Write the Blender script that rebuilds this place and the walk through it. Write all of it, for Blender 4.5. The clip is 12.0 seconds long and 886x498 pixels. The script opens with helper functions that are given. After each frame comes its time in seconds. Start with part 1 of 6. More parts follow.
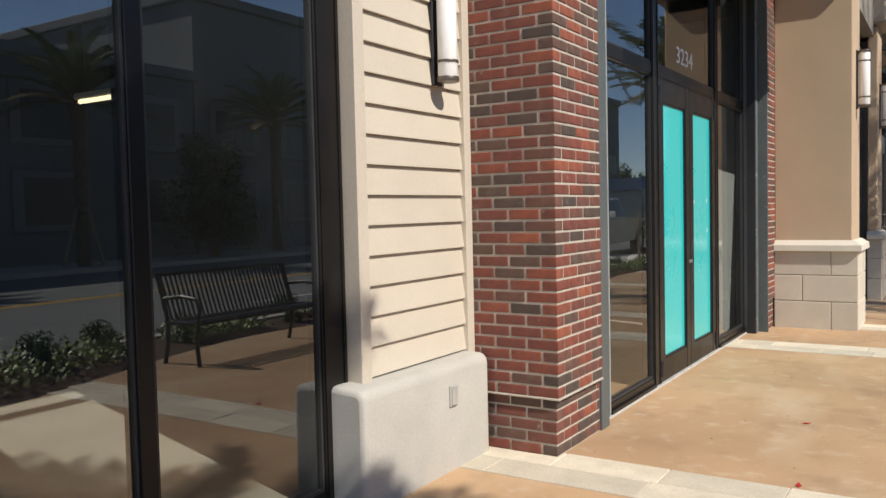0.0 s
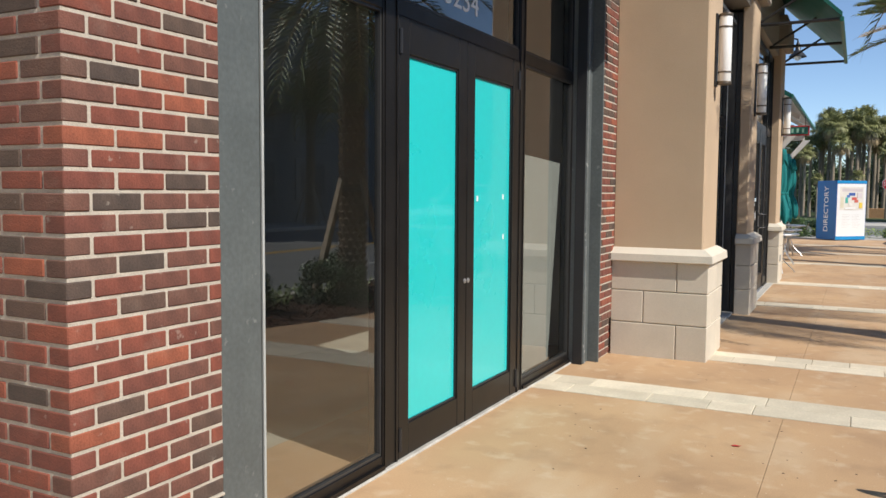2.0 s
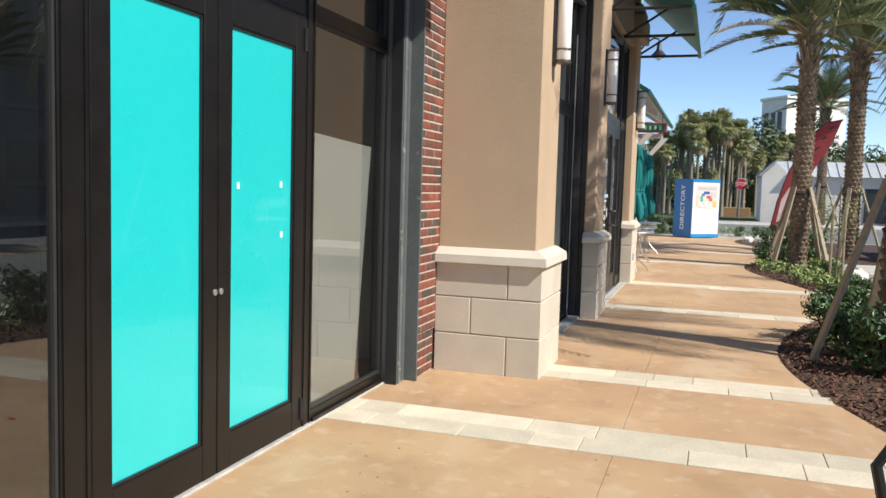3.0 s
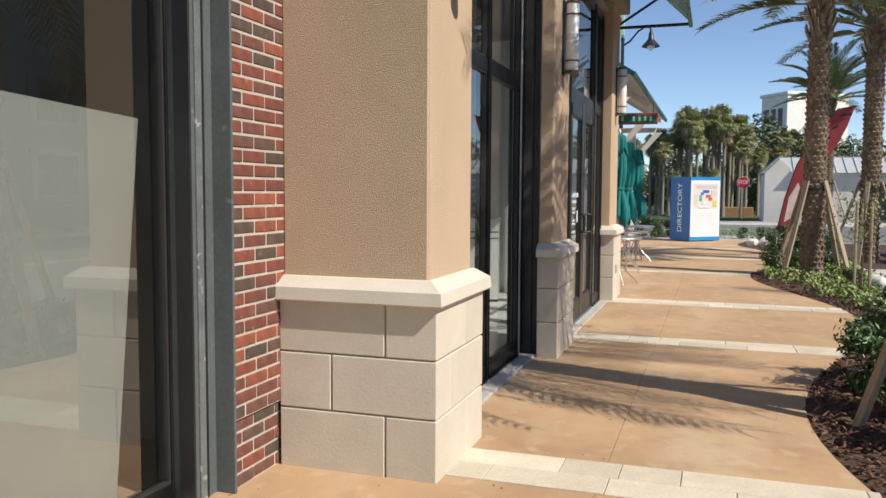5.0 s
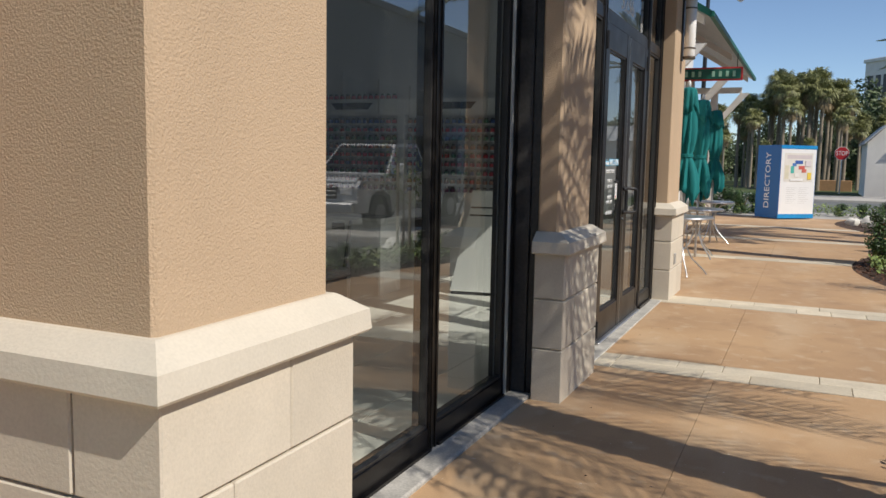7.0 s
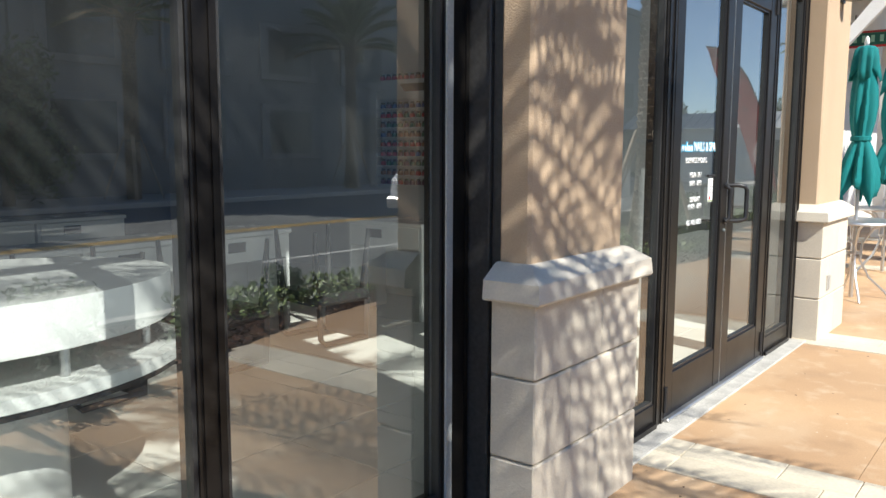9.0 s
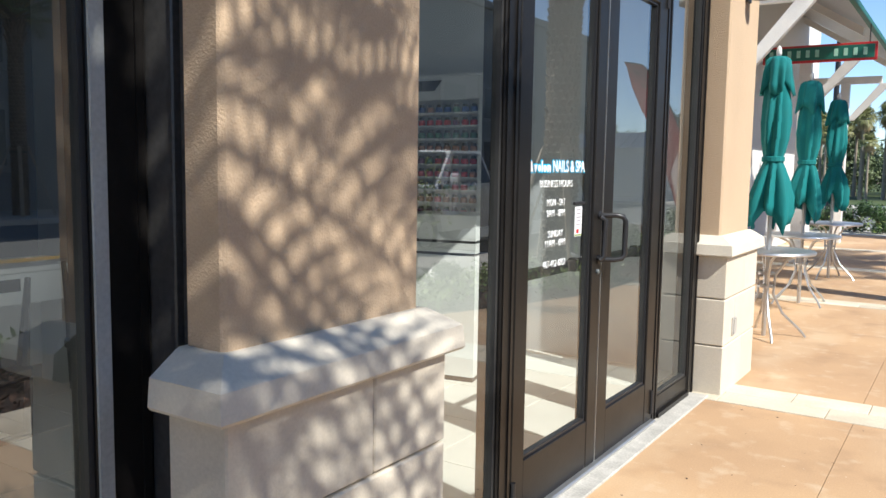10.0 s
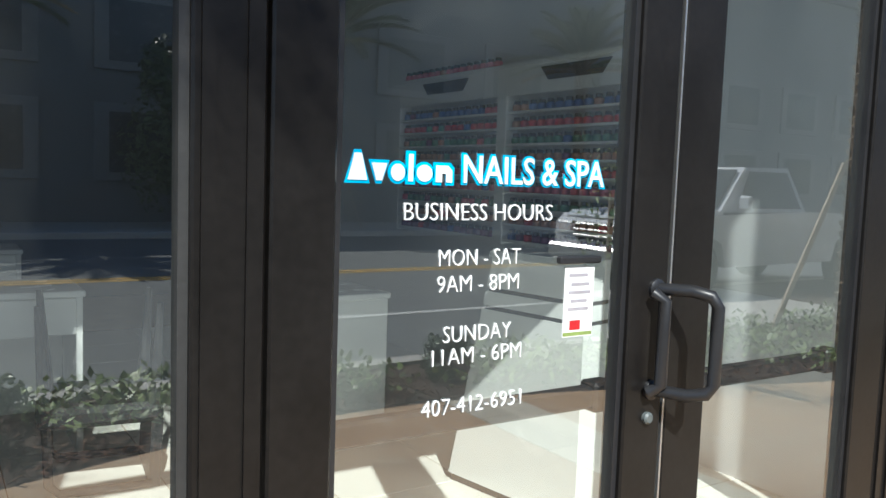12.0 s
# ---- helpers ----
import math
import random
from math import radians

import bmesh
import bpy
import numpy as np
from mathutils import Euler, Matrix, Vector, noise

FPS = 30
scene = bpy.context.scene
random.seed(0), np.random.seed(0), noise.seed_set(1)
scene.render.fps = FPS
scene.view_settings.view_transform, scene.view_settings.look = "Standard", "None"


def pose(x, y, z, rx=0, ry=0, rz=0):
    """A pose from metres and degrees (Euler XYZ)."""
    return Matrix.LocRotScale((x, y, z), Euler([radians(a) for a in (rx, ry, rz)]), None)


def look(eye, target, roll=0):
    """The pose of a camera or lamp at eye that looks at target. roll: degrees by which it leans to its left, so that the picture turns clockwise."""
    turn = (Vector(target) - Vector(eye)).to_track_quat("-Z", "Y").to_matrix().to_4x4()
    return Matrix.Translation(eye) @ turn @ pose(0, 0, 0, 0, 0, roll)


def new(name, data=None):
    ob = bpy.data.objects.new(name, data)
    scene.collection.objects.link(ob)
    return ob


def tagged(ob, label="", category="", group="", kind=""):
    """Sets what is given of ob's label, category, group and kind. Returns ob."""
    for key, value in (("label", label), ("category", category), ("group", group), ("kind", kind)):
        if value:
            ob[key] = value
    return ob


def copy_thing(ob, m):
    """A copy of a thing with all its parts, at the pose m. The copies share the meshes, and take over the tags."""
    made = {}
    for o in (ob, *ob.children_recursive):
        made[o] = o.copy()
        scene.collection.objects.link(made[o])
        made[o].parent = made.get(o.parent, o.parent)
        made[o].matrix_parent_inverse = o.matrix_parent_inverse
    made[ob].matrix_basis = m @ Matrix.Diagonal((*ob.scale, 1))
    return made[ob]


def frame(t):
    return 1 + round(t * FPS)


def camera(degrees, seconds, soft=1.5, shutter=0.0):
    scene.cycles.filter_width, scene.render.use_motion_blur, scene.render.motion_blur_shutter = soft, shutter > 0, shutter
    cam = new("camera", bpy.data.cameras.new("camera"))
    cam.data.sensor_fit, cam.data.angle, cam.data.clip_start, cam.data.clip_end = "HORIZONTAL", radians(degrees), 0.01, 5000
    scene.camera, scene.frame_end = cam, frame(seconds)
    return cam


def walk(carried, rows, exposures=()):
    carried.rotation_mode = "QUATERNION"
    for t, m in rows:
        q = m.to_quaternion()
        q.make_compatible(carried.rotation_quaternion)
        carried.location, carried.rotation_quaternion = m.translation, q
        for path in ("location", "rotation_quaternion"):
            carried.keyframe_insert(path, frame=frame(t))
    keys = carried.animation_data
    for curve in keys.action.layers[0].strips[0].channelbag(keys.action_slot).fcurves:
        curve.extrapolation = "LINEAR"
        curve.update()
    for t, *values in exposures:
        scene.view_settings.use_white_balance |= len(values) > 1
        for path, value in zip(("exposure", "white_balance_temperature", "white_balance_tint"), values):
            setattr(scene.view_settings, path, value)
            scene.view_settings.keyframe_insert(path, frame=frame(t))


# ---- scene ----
cam = camera(57.4, 12.0)
EXPOSURES = [(0, 0.1, 6650, 10.0), (0.6, 0, 6640, 9.8), (1.1, -0.22, 6632, 9.6), (2, 0.12, 6617, 9.3), (3, 0.32, 6600, 9.0), (5, 0.14, 6750, 10.0), (5.5, -0.02, 6850, 11.0), (6.2, 0.05, 6780, 10.5), (7, -0.15, 6700, 10.0), (8.8, 0.6, 6370, 7.3), (9, 0.75, 6350, 7.0), (9.6, 0.8, 6350, 7.6), (10, 0.64, 6350, 8.0), (10.5, 0.48, 6350, 8.0), (11, 0.24, 6350, 8.0), (12, 0.68, 6050, 4.0)]
PATH = [
    (0, (0.168, -2.779, 1.418), (-0.907, -1.095, 1.324), -1.3),
    (0.5, (0.195, -2.145, 1.435), (-0.728, -0.375, 1.323), -0.7),
    (1, (0.272, -1.533, 1.462), (-0.644, 0.24, 1.336), 0.3),
    (1.5, (0.283, -0.858, 1.474), (-0.629, 0.915, 1.319), 0.7),
    (2, (0.39, -0.278, 1.498), (-0.519, 1.498, 1.355), 0.4),
    (2.5, (0.405, 0.371, 1.472), (-0.394, 2.197, 1.311), 1.2),
    (3, (0.471, 0.97, 1.479), (-0.16, 2.862, 1.323), 1.6),
    (4.8, (0.503, 3.153, 1.423), (-0.148, 5.04, 1.298), 0.3),
    (5, (0.509, 3.407, 1.426), (-0.128, 5.297, 1.286), 0.3),
    (5.5, (0.538, 4.017, 1.434), (-0.174, 5.88, 1.288), 0.2),
    (6, (0.492, 4.614, 1.438), (-0.262, 6.461, 1.291), 0.9),
    (6.5, (0.525, 5.2, 1.441), (-0.271, 7.027, 1.278), 0.4),
    (7, (0.488, 5.774, 1.404), (-0.327, 7.586, 1.182), 1.1),
    (8.8, (0.646, 7.74, 1.405), (-0.495, 9.361, 1.139), -0.0),
    (9, (0.608, 7.957, 1.379), (-0.603, 9.53, 1.136), 0.2),
    (9.5, (0.516, 8.536, 1.369), (-0.658, 10.142, 1.16), 1.2),
    (10, (0.479, 9.14, 1.391), (-0.61, 10.805, 1.189), 0.9),
    (10.5, (0.359, 9.723, 1.377), (-0.729, 11.389, 1.171), 1.5),
    (11, (0.304, 10.305, 1.368), (-0.865, 11.914, 1.159), 2.0),
    (11.5, (0.171, 10.843, 1.384), (-1.202, 12.282, 1.178), 3.4),
    (12, (0.159, 11.38, 1.384), (-1.516, 12.459, 1.21), 2.0),
]
walk(cam, [(t, look(eye, target, roll)) for t, eye, target, roll in PATH], EXPOSURES)

# ---- world and sun ----
SUN = Vector((1.0, -0.30, 1.0)).normalized()
world = bpy.data.worlds.new("sky")
scene.world = world
world.use_nodes = True
wn = world.node_tree.nodes
sky = wn.new("ShaderNodeTexSky")
sky.sky_type, sky.sun_disc = "NISHITA", False
sky.sun_elevation = math.asin(SUN.z)
sky.sun_rotation = math.atan2(SUN.x, SUN.y)
sky.altitude = 1200
sky.air_density, sky.dust_density, sky.ozone_density = 0.8, 0.05, 3.0
wn["Background"].inputs["Strength"].default_value = 0.142
world.node_tree.links.new(sky.outputs[0], wn["Background"].inputs["Color"])
sun_data = bpy.data.lights.new("sun", "SUN")
sun_data.energy, sun_data.angle, sun_data.color = 4.7, radians(0.53), (1.0, 0.95, 0.87)
sun = new("sun", sun_data)
sun.matrix_world = look((30 * SUN.x, 30 * SUN.y, 30 * SUN.z), (0, 0, 0))

# area lamps added inside the salon's glass front to brighten the room like sky
for y, x, w in ((9.07, -1.2, 2.1), (12.6, -1.06, 2.9)):
    d = bpy.data.lights.new("window_fill_lamp", "AREA")
    d.shape, d.size, d.size_y, d.energy, d.color = "RECTANGLE", w, 3.2, 8.0, (0.88, 0.95, 1.0)
    new("window_fill_lamp", d).matrix_world = look((x, y, 1.85), (x - 1, y, 1.8))

# ---- materials ----
def material(name, colour, rough=0.6, metal=0.0, vary=0.12, scale=6.0, fine=90.0, bump=0.15, second=None, coord="Object", spec=0.5,
             stretch=(1, 1, 1), island=0.0, per_object=0.0, bump_scale=None, coat=0.0):
    """A painted, stone or cloth surface: colour with broad stains and fine grain, uneven gloss and relief."""
    m = bpy.data.materials.new(name)
    m.use_nodes = True
    n, l = m.node_tree.nodes, m.node_tree.links
    b = n["Principled BSDF"]
    b.inputs["Metallic"].default_value = metal
    b.inputs["Specular IOR Level"].default_value = spec
    b.inputs["Coat Weight"].default_value = coat
    tc = n.new("ShaderNodeTexCoord")
    mp = n.new("ShaderNodeMapping")
    mp.inputs["Scale"].default_value = stretch
    l.new(tc.outputs[coord], mp.inputs["Vector"])
    big = n.new("ShaderNodeTexNoise")
    big.inputs["Scale"].default_value, big.inputs["Detail"].default_value = scale, 5
    small = n.new("ShaderNodeTexNoise")
    small.inputs["Scale"].default_value, small.inputs["Detail"].default_value = fine, 3
    l.new(mp.outputs[0], big.inputs["Vector"])
    l.new(mp.outputs[0], small.inputs["Vector"])
    ramp = n.new("ShaderNodeMapRange")
    ramp.inputs["From Min"].default_value, ramp.inputs["From Max"].default_value = 0.3, 0.7
    l.new(big.outputs["Fac"], ramp.inputs["Value"])
    mix = n.new("ShaderNodeMix")
    mix.data_type = "RGBA"
    dark = [c * (1 - vary) for c in colour] if second is None else second
    light = [min(1, c * (1 + vary * 0.6)) for c in colour] if second is None else colour
    mix.inputs["A"].default_value, mix.inputs["B"].default_value = (*dark, 1), (*light, 1)
    l.new(ramp.outputs[0], mix.inputs["Factor"])
    hsv = n.new("ShaderNodeHueSaturation")
    l.new(mix.outputs["Result"], hsv.inputs["Color"])
    val = n.new("ShaderNodeMapRange")
    val.inputs["To Min"].default_value, val.inputs["To Max"].default_value = 1 - vary * 0.8, 1 + vary * 0.8
    val.inputs["From Min"].default_value, val.inputs["From Max"].default_value = 0.3, 0.7
    l.new(small.outputs["Fac"], val.inputs["Value"])
    last = val.outputs[0]
    if island or per_object:
        src = n.new("ShaderNodeNewGeometry").outputs["Random Per Island"] if island else n.new("ShaderNodeObjectInfo").outputs["Random"]
        amount = island or per_object
        rr = n.new("ShaderNodeMapRange")
        rr.inputs["To Min"].default_value, rr.inputs["To Max"].default_value = 1 - amount, 1 + amount
        l.new(src, rr.inputs["Value"])
        mul = n.new("ShaderNodeMath")
        mul.operation = "MULTIPLY"
        l.new(last, mul.inputs[0])
        l.new(rr.outputs[0], mul.inputs[1])
        last = mul.outputs[0]
    l.new(last, hsv.inputs["Value"])
    l.new(hsv.outputs[0], b.inputs["Base Color"])
    rg = n.new("ShaderNodeMapRange")
    rg.inputs["To Min"].default_value, rg.inputs["To Max"].default_value = max(0.02, rough - 0.1), min(1, rough + 0.1)
    l.new(big.outputs["Fac"], rg.inputs["Value"])
    l.new(rg.outputs[0], b.inputs["Roughness"])
    if bump:
        bp = n.new("ShaderNodeBump")
        bp.inputs["Strength"].default_value, bp.inputs["Distance"].default_value = bump, 0.004
        if bump_scale:
            t2 = n.new("ShaderNodeTexNoise")
            t2.inputs["Scale"].default_value, t2.inputs["Detail"].default_value = bump_scale, 4
            l.new(mp.outputs[0], t2.inputs["Vector"])
            l.new(t2.outputs["Fac"], bp.inputs["Height"])
        else:
            l.new(small.outputs["Fac"], bp.inputs["Height"])
        l.new(bp.outputs[0], b.inputs["Normal"])
    return m


def overlay(m, colour, scale, lo, hi, amount, stretch=(1, 1, 1)):
    """Stains, dust or smears of another colour in patches over a material."""
    n, l = m.node_tree.nodes, m.node_tree.links
    base = n["Principled BSDF"].inputs["Base Color"]
    mp, no = n.new("ShaderNodeMapping"), n.new("ShaderNodeTexNoise")
    mp.inputs["Scale"].default_value = stretch
    mp.inputs["Location"].default_value = (scale * 3.7, scale * 1.9, 0)
    no.inputs["Scale"].default_value, no.inputs["Detail"].default_value = scale, 4
    geo = n.new("ShaderNodeNewGeometry")
    l.new(geo.outputs["Position"], mp.inputs["Vector"])
    l.new(mp.outputs[0], no.inputs["Vector"])
    mr = n.new("ShaderNodeMapRange")
    mr.inputs["From Min"].default_value, mr.inputs["From Max"].default_value = lo, hi
    mr.inputs["To Max"].default_value = amount
    l.new(no.outputs["Fac"], mr.inputs["Value"])
    mx = n.new("ShaderNodeMix")
    mx.data_type = "RGBA"
    l.new(base.links[0].from_socket, mx.inputs["A"])
    mx.inputs["B"].default_value = (*colour, 1)
    l.new(mr.outputs[0], mx.inputs["Factor"])
    l.new(mx.outputs["Result"], base)


def brick_material(name):
    """Red to brown-black fired clay, one tone for each brick."""
    m = material(name, (0.35, 0.10, 0.06), rough=0.85, vary=0.18, scale=14, fine=160, bump=0.5)
    n, l = m.node_tree.nodes, m.node_tree.links
    info = n.new("ShaderNodeObjectInfo")
    geo = n.new("ShaderNodeNewGeometry")
    add = n.new("ShaderNodeMath")
    add.operation = "ADD"
    l.new(info.outputs["Random"], add.inputs[0])
    l.new(geo.outputs["Random Per Island"], add.inputs[1])
    fr = n.new("ShaderNodeMath")
    fr.operation = "FRACT"
    l.new(add.outputs[0], fr.inputs[0])
    cr = n.new("ShaderNodeValToRGB")
    e = cr.color_ramp.elements
    e[0].position, e[0].color = 0.0, (0.095, 0.068, 0.056, 1)
    e[1].position, e[1].color = 1.0, (0.36, 0.11, 0.06, 1)
    for p, c in ((0.22, (0.125, 0.082, 0.063, 1)), (0.38, (0.185, 0.082, 0.06, 1)), (0.60, (0.205, 0.067, 0.048, 1)), (0.85, (0.26, 0.077, 0.05, 1))):
        e.new(p).color = c
    l.new(fr.outputs[0], cr.inputs["Fac"])
    hsv = next(x for x in n if x.bl_idname == "ShaderNodeHueSaturation")
    mul = n.new("ShaderNodeMix")
    mul.data_type, mul.blend_type = "RGBA", "MULTIPLY"
    mul.inputs["Factor"].default_value = 1
    l.new(cr.outputs[0], mul.inputs["A"])
    big = next(x for x in n if x.bl_idname == "ShaderNodeMix" and x != mul)
    big.inputs["A"].default_value, big.inputs["B"].default_value = (0.58, 0.59, 0.61, 1), (1.0, 0.98, 0.96, 1)
    l.new(big.outputs["Result"], mul.inputs["B"])
    l.new(mul.outputs["Result"], hsv.inputs["Color"])
    return m


def glass_material(name, tint, ior=1.55, rough=0.0, dust_most=0.01):
    """Clear or tinted sheet glass: straight-through with a mirror sheen."""
    m = bpy.data.materials.new(name)
    m.use_nodes = True
    n, l = m.node_tree.nodes, m.node_tree.links
    n.remove(n["Principled BSDF"])
    tr = n.new("ShaderNodeBsdfTransparent")
    tr.inputs["Color"].default_value = (*tint, 1)
    gl = n.new("ShaderNodeBsdfGlossy")
    gl.inputs["Roughness"].default_value = rough
    fr = n.new("ShaderNodeFresnel")
    fr.inputs["IOR"].default_value = ior
    mx = n.new("ShaderNodeMixShader")
    l.new(fr.outputs[0], mx.inputs["Fac"])
    l.new(tr.outputs[0], mx.inputs[1])
    l.new(gl.outputs[0], mx.inputs[2])
    # a thin uneven film of dust and wiping streaks
    dust = n.new("ShaderNodeBsdfDiffuse")
    dust.inputs["Color"].default_value = (0.7, 0.74, 0.72, 1)
    geo, mp, no, mr = n.new("ShaderNodeNewGeometry"), n.new("ShaderNodeMapping"), n.new("ShaderNodeTexNoise"), n.new("ShaderNodeMapRange")
    mp.inputs["Scale"].default_value = (1, 2.2, 0.8)
    no.inputs["Scale"].default_value, no.inputs["Detail"].default_value = 1.6, 6
    mr.inputs["From Min"].default_value, mr.inputs["From Max"].default_value = 0.35, 0.75
    mr.inputs["To Min"].default_value, mr.inputs["To Max"].default_value = 0.004, dust_most
    l.new(geo.outputs["Position"], mp.inputs["Vector"])
    l.new(mp.outputs[0], no.inputs["Vector"])
    l.new(no.outputs["Fac"], mr.inputs["Value"])
    film = n.new("ShaderNodeMixShader")
    l.new(mr.outputs[0], film.inputs["Fac"])
    l.new(mx.outputs[0], film.inputs[1])
    l.new(dust.outputs[0], film.inputs[2])
    l.new(film.outputs[0], n["Material Output"].inputs["Surface"])
    return m


def glow_material(name, colour, strength):
    m = bpy.data.materials.new(name)
    m.use_nodes = True
    b = m.node_tree.nodes["Principled BSDF"]
    b.inputs["Base Color"].default_value = (*colour, 1)
    b.inputs["Emission Color"].default_value = (*colour, 1)
    b.inputs["Emission Strength"].default_value = strength
    return m


CONCRETE = material("tan_concrete", (0.555, 0.36, 0.20), rough=0.75, second=(0.40, 0.25, 0.14), scale=0.75, fine=120, vary=0.09, bump=0.2, coord="Object")
overlay(CONCRETE, (0.60, 0.46, 0.31), 1.7, 0.52, 0.72, 0.55, (1, 0.35, 1))
overlay(CONCRETE, (0.27, 0.165, 0.095), 3.1, 0.54, 0.78, 0.5)
overlay(CONCRETE, (0.66, 0.55, 0.41), 6.5, 0.56, 0.74, 0.35)
overlay(CONCRETE, (0.72, 0.64, 0.52), 34, 0.71, 0.74, 0.75)
PAVER = material("cream_stone", (0.63, 0.555, 0.43), rough=0.8, vary=0.10, scale=5, fine=70, bump=0.3, per_object=0.14)
JOINT = material("grey_joint", (0.38, 0.29, 0.19), rough=0.9, bump=0.2)
SILLSTONE = material("grey_sill", (0.47, 0.45, 0.41), rough=0.8, scale=9, vary=0.2)
overlay(PAVER, (0.42, 0.34, 0.24), 2.6, 0.55, 0.75, 0.4)
EDGEGREY = material("pale_edge_metal", (0.42, 0.44, 0.43), rough=0.45, vary=0.1, scale=4)
STUCCO = material("tan_stucco", (0.55, 0.405, 0.272), rough=0.9, vary=0.06, scale=2.2, fine=190, bump=1.0, bump_scale=150)
STUCCO_UP = material("taupe_stucco", (0.30, 0.26, 0.215), rough=0.9, vary=0.06, scale=2, fine=150, bump=0.7, bump_scale=130)
BLOCK = material("cream_block", (0.62, 0.555, 0.455), rough=0.85, vary=0.06, scale=4, fine=120, bump=0.3, per_object=0.05)
CAPSTONE = material("cream_cap", (0.66, 0.60, 0.50), rough=0.8, vary=0.05, scale=5, fine=110, bump=0.25)
PLINTH = material("pale_concrete", (0.46, 0.435, 0.385), rough=0.85, vary=0.07, scale=3.5, fine=100, bump=0.25)
SIDING = material("cream_siding", (0.58, 0.51, 0.41), rough=0.55, vary=0.035, scale=3, fine=60, bump=0.1, per_object=0.03)
TRIM = material("cream_trim", (0.57, 0.50, 0.405), rough=0.55, vary=0.05, scale=3, fine=60, bump=0.1)
BRICK = brick_material("fired_brick")
MORTAR = material("mortar", (0.50, 0.445, 0.37), rough=0.95, vary=0.15, scale=12, fine=150, bump=0.5)
overlay(BRICK, (0.36, 0.29, 0.23), 9, 0.58, 0.80, 0.16)
overlay(BRICK, (0.48, 0.42, 0.35), 26, 0.68, 0.74, 0.3)
BRONZE = material("dark_bronze", (0.011, 0.0098, 0.0092), rough=0.36, metal=0.0, vary=0.2, scale=5, fine=60, bump=0.04, spec=0.3)
INFILL = material("worn_bronze_sheet", (0.06, 0.058, 0.056), rough=0.35, vary=0.25, scale=4, fine=60, bump=0.05)
STEEL = material("green_grey_steel", (0.105, 0.120, 0.120), rough=0.5, vary=0.14, scale=3, fine=50, bump=0.12)
overlay(STEEL, (0.30, 0.31, 0.30), 17, 0.67, 0.74, 0.5)
PALESTEEL = material("pale_scuffed_steel", (0.15, 0.165, 0.165), rough=0.45, vary=0.2, scale=9)
overlay(PALESTEEL, (0.5, 0.5, 0.48), 23, 0.62, 0.7, 0.7)
GLASS = glass_material("storefront_glass", (0.88, 0.95, 0.94), 3.4, dust_most=0.035)
# the grey tint darkens the view in, for the unlit empty shops
GLASS_DARK = glass_material("room_dimming_glass", (0.55, 0.6, 0.62), 2.7)
CLEAR = bpy.data.materials.new("clear_glass_edge")
CLEAR.use_nodes = True
CLEAR.node_tree.nodes.remove(CLEAR.node_tree.nodes["Principled BSDF"])
CLEAR.node_tree.links.new(CLEAR.node_tree.nodes.new("ShaderNodeBsdfTransparent").outputs[0], CLEAR.node_tree.nodes["Material Output"].inputs["Surface"])
TEAL_FILM = material("teal_film", (0.015, 0.57, 0.575), rough=0.3, vary=0.02, scale=1.5, fine=20, bump=0.0, coat=0.5)
BLACK = material("black_metal", (0.02, 0.02, 0.022), rough=0.4, vary=0.1, bump=0.05)
ROOMWALL = material("grey_room_paint", (0.68, 0.69, 0.70), rough=0.85, vary=0.05, scale=1.5)
# near-black, so the dimness deep in the rooms sits in the colour
ROOMDARK = material("dim_room_surface", (0.10, 0.10, 0.105), rough=0.9, vary=0.1, scale=1.2)
ROOMFLOOR = material("bare_slab", (0.42, 0.385, 0.30), rough=0.8, vary=0.12, scale=1.2)
TILE = material("white_tile", (0.76, 0.74, 0.68), rough=0.35, vary=0.05, scale=2, fine=40, bump=0.02, per_object=0.04)
MULCH = material("brown_mulch", (0.10, 0.055, 0.035), rough=0.95, vary=0.4, scale=20, fine=70, bump=1.0, second=(0.04, 0.025, 0.018))
CHIP = material("bark_chip", (0.15, 0.075, 0.045), rough=0.95, vary=0.3, scale=30, island=0.55)
ASPHALT = material("asphalt", (0.165, 0.172, 0.168), rough=0.9, vary=0.15, scale=0.6, fine=120, bump=0.5)
KERB = material("kerb_concrete", (0.52, 0.49, 0.44), rough=0.85, vary=0.12, scale=4)
YELLOW = material("road_yellow", (0.62, 0.36, 0.04), rough=0.7, vary=0.15, scale=8)
WHITEPAINT = material("white_paint", (0.78, 0.77, 0.74), rough=0.5, vary=0.06, scale=4)
ROADWHITE = material("road_white", (0.65, 0.64, 0.6), rough=0.7, vary=0.15, scale=8)
OPAL = material("opal_glass", (0.88, 0.87, 0.84), rough=0.3, vary=0.02, bump=0)
GREENMETAL = material("green_canopy_metal", (0.01, 0.13, 0.095), rough=0.45, vary=0.1, scale=2)
TEALCLOTH = material("teal_canvas", (0.0, 0.17, 0.172), rough=0.85, vary=0.10, scale=6, fine=300, bump=0.2)
ALU = material("brushed_aluminium", (0.60, 0.60, 0.60), rough=0.35, metal=0.85, vary=0.06, fine=200)
BARK = material("palm_bark", (0.21, 0.155, 0.105), rough=0.95, vary=0.25, scale=14, fine=60, bump=0.8, island=0.3)
FROND = material("palm_leaf", (0.15, 0.19, 0.075), rough=0.5, vary=0.25, scale=3, island=0.35)
FROND_DRY = material("dry_palm_leaf", (0.33, 0.24, 0.12), rough=0.8, vary=0.25, scale=3, island=0.3)
FAN_LEAF = material("fan_palm_leaf", (0.255, 0.26, 0.10), rough=0.5, vary=0.25, scale=2, island=0.45)
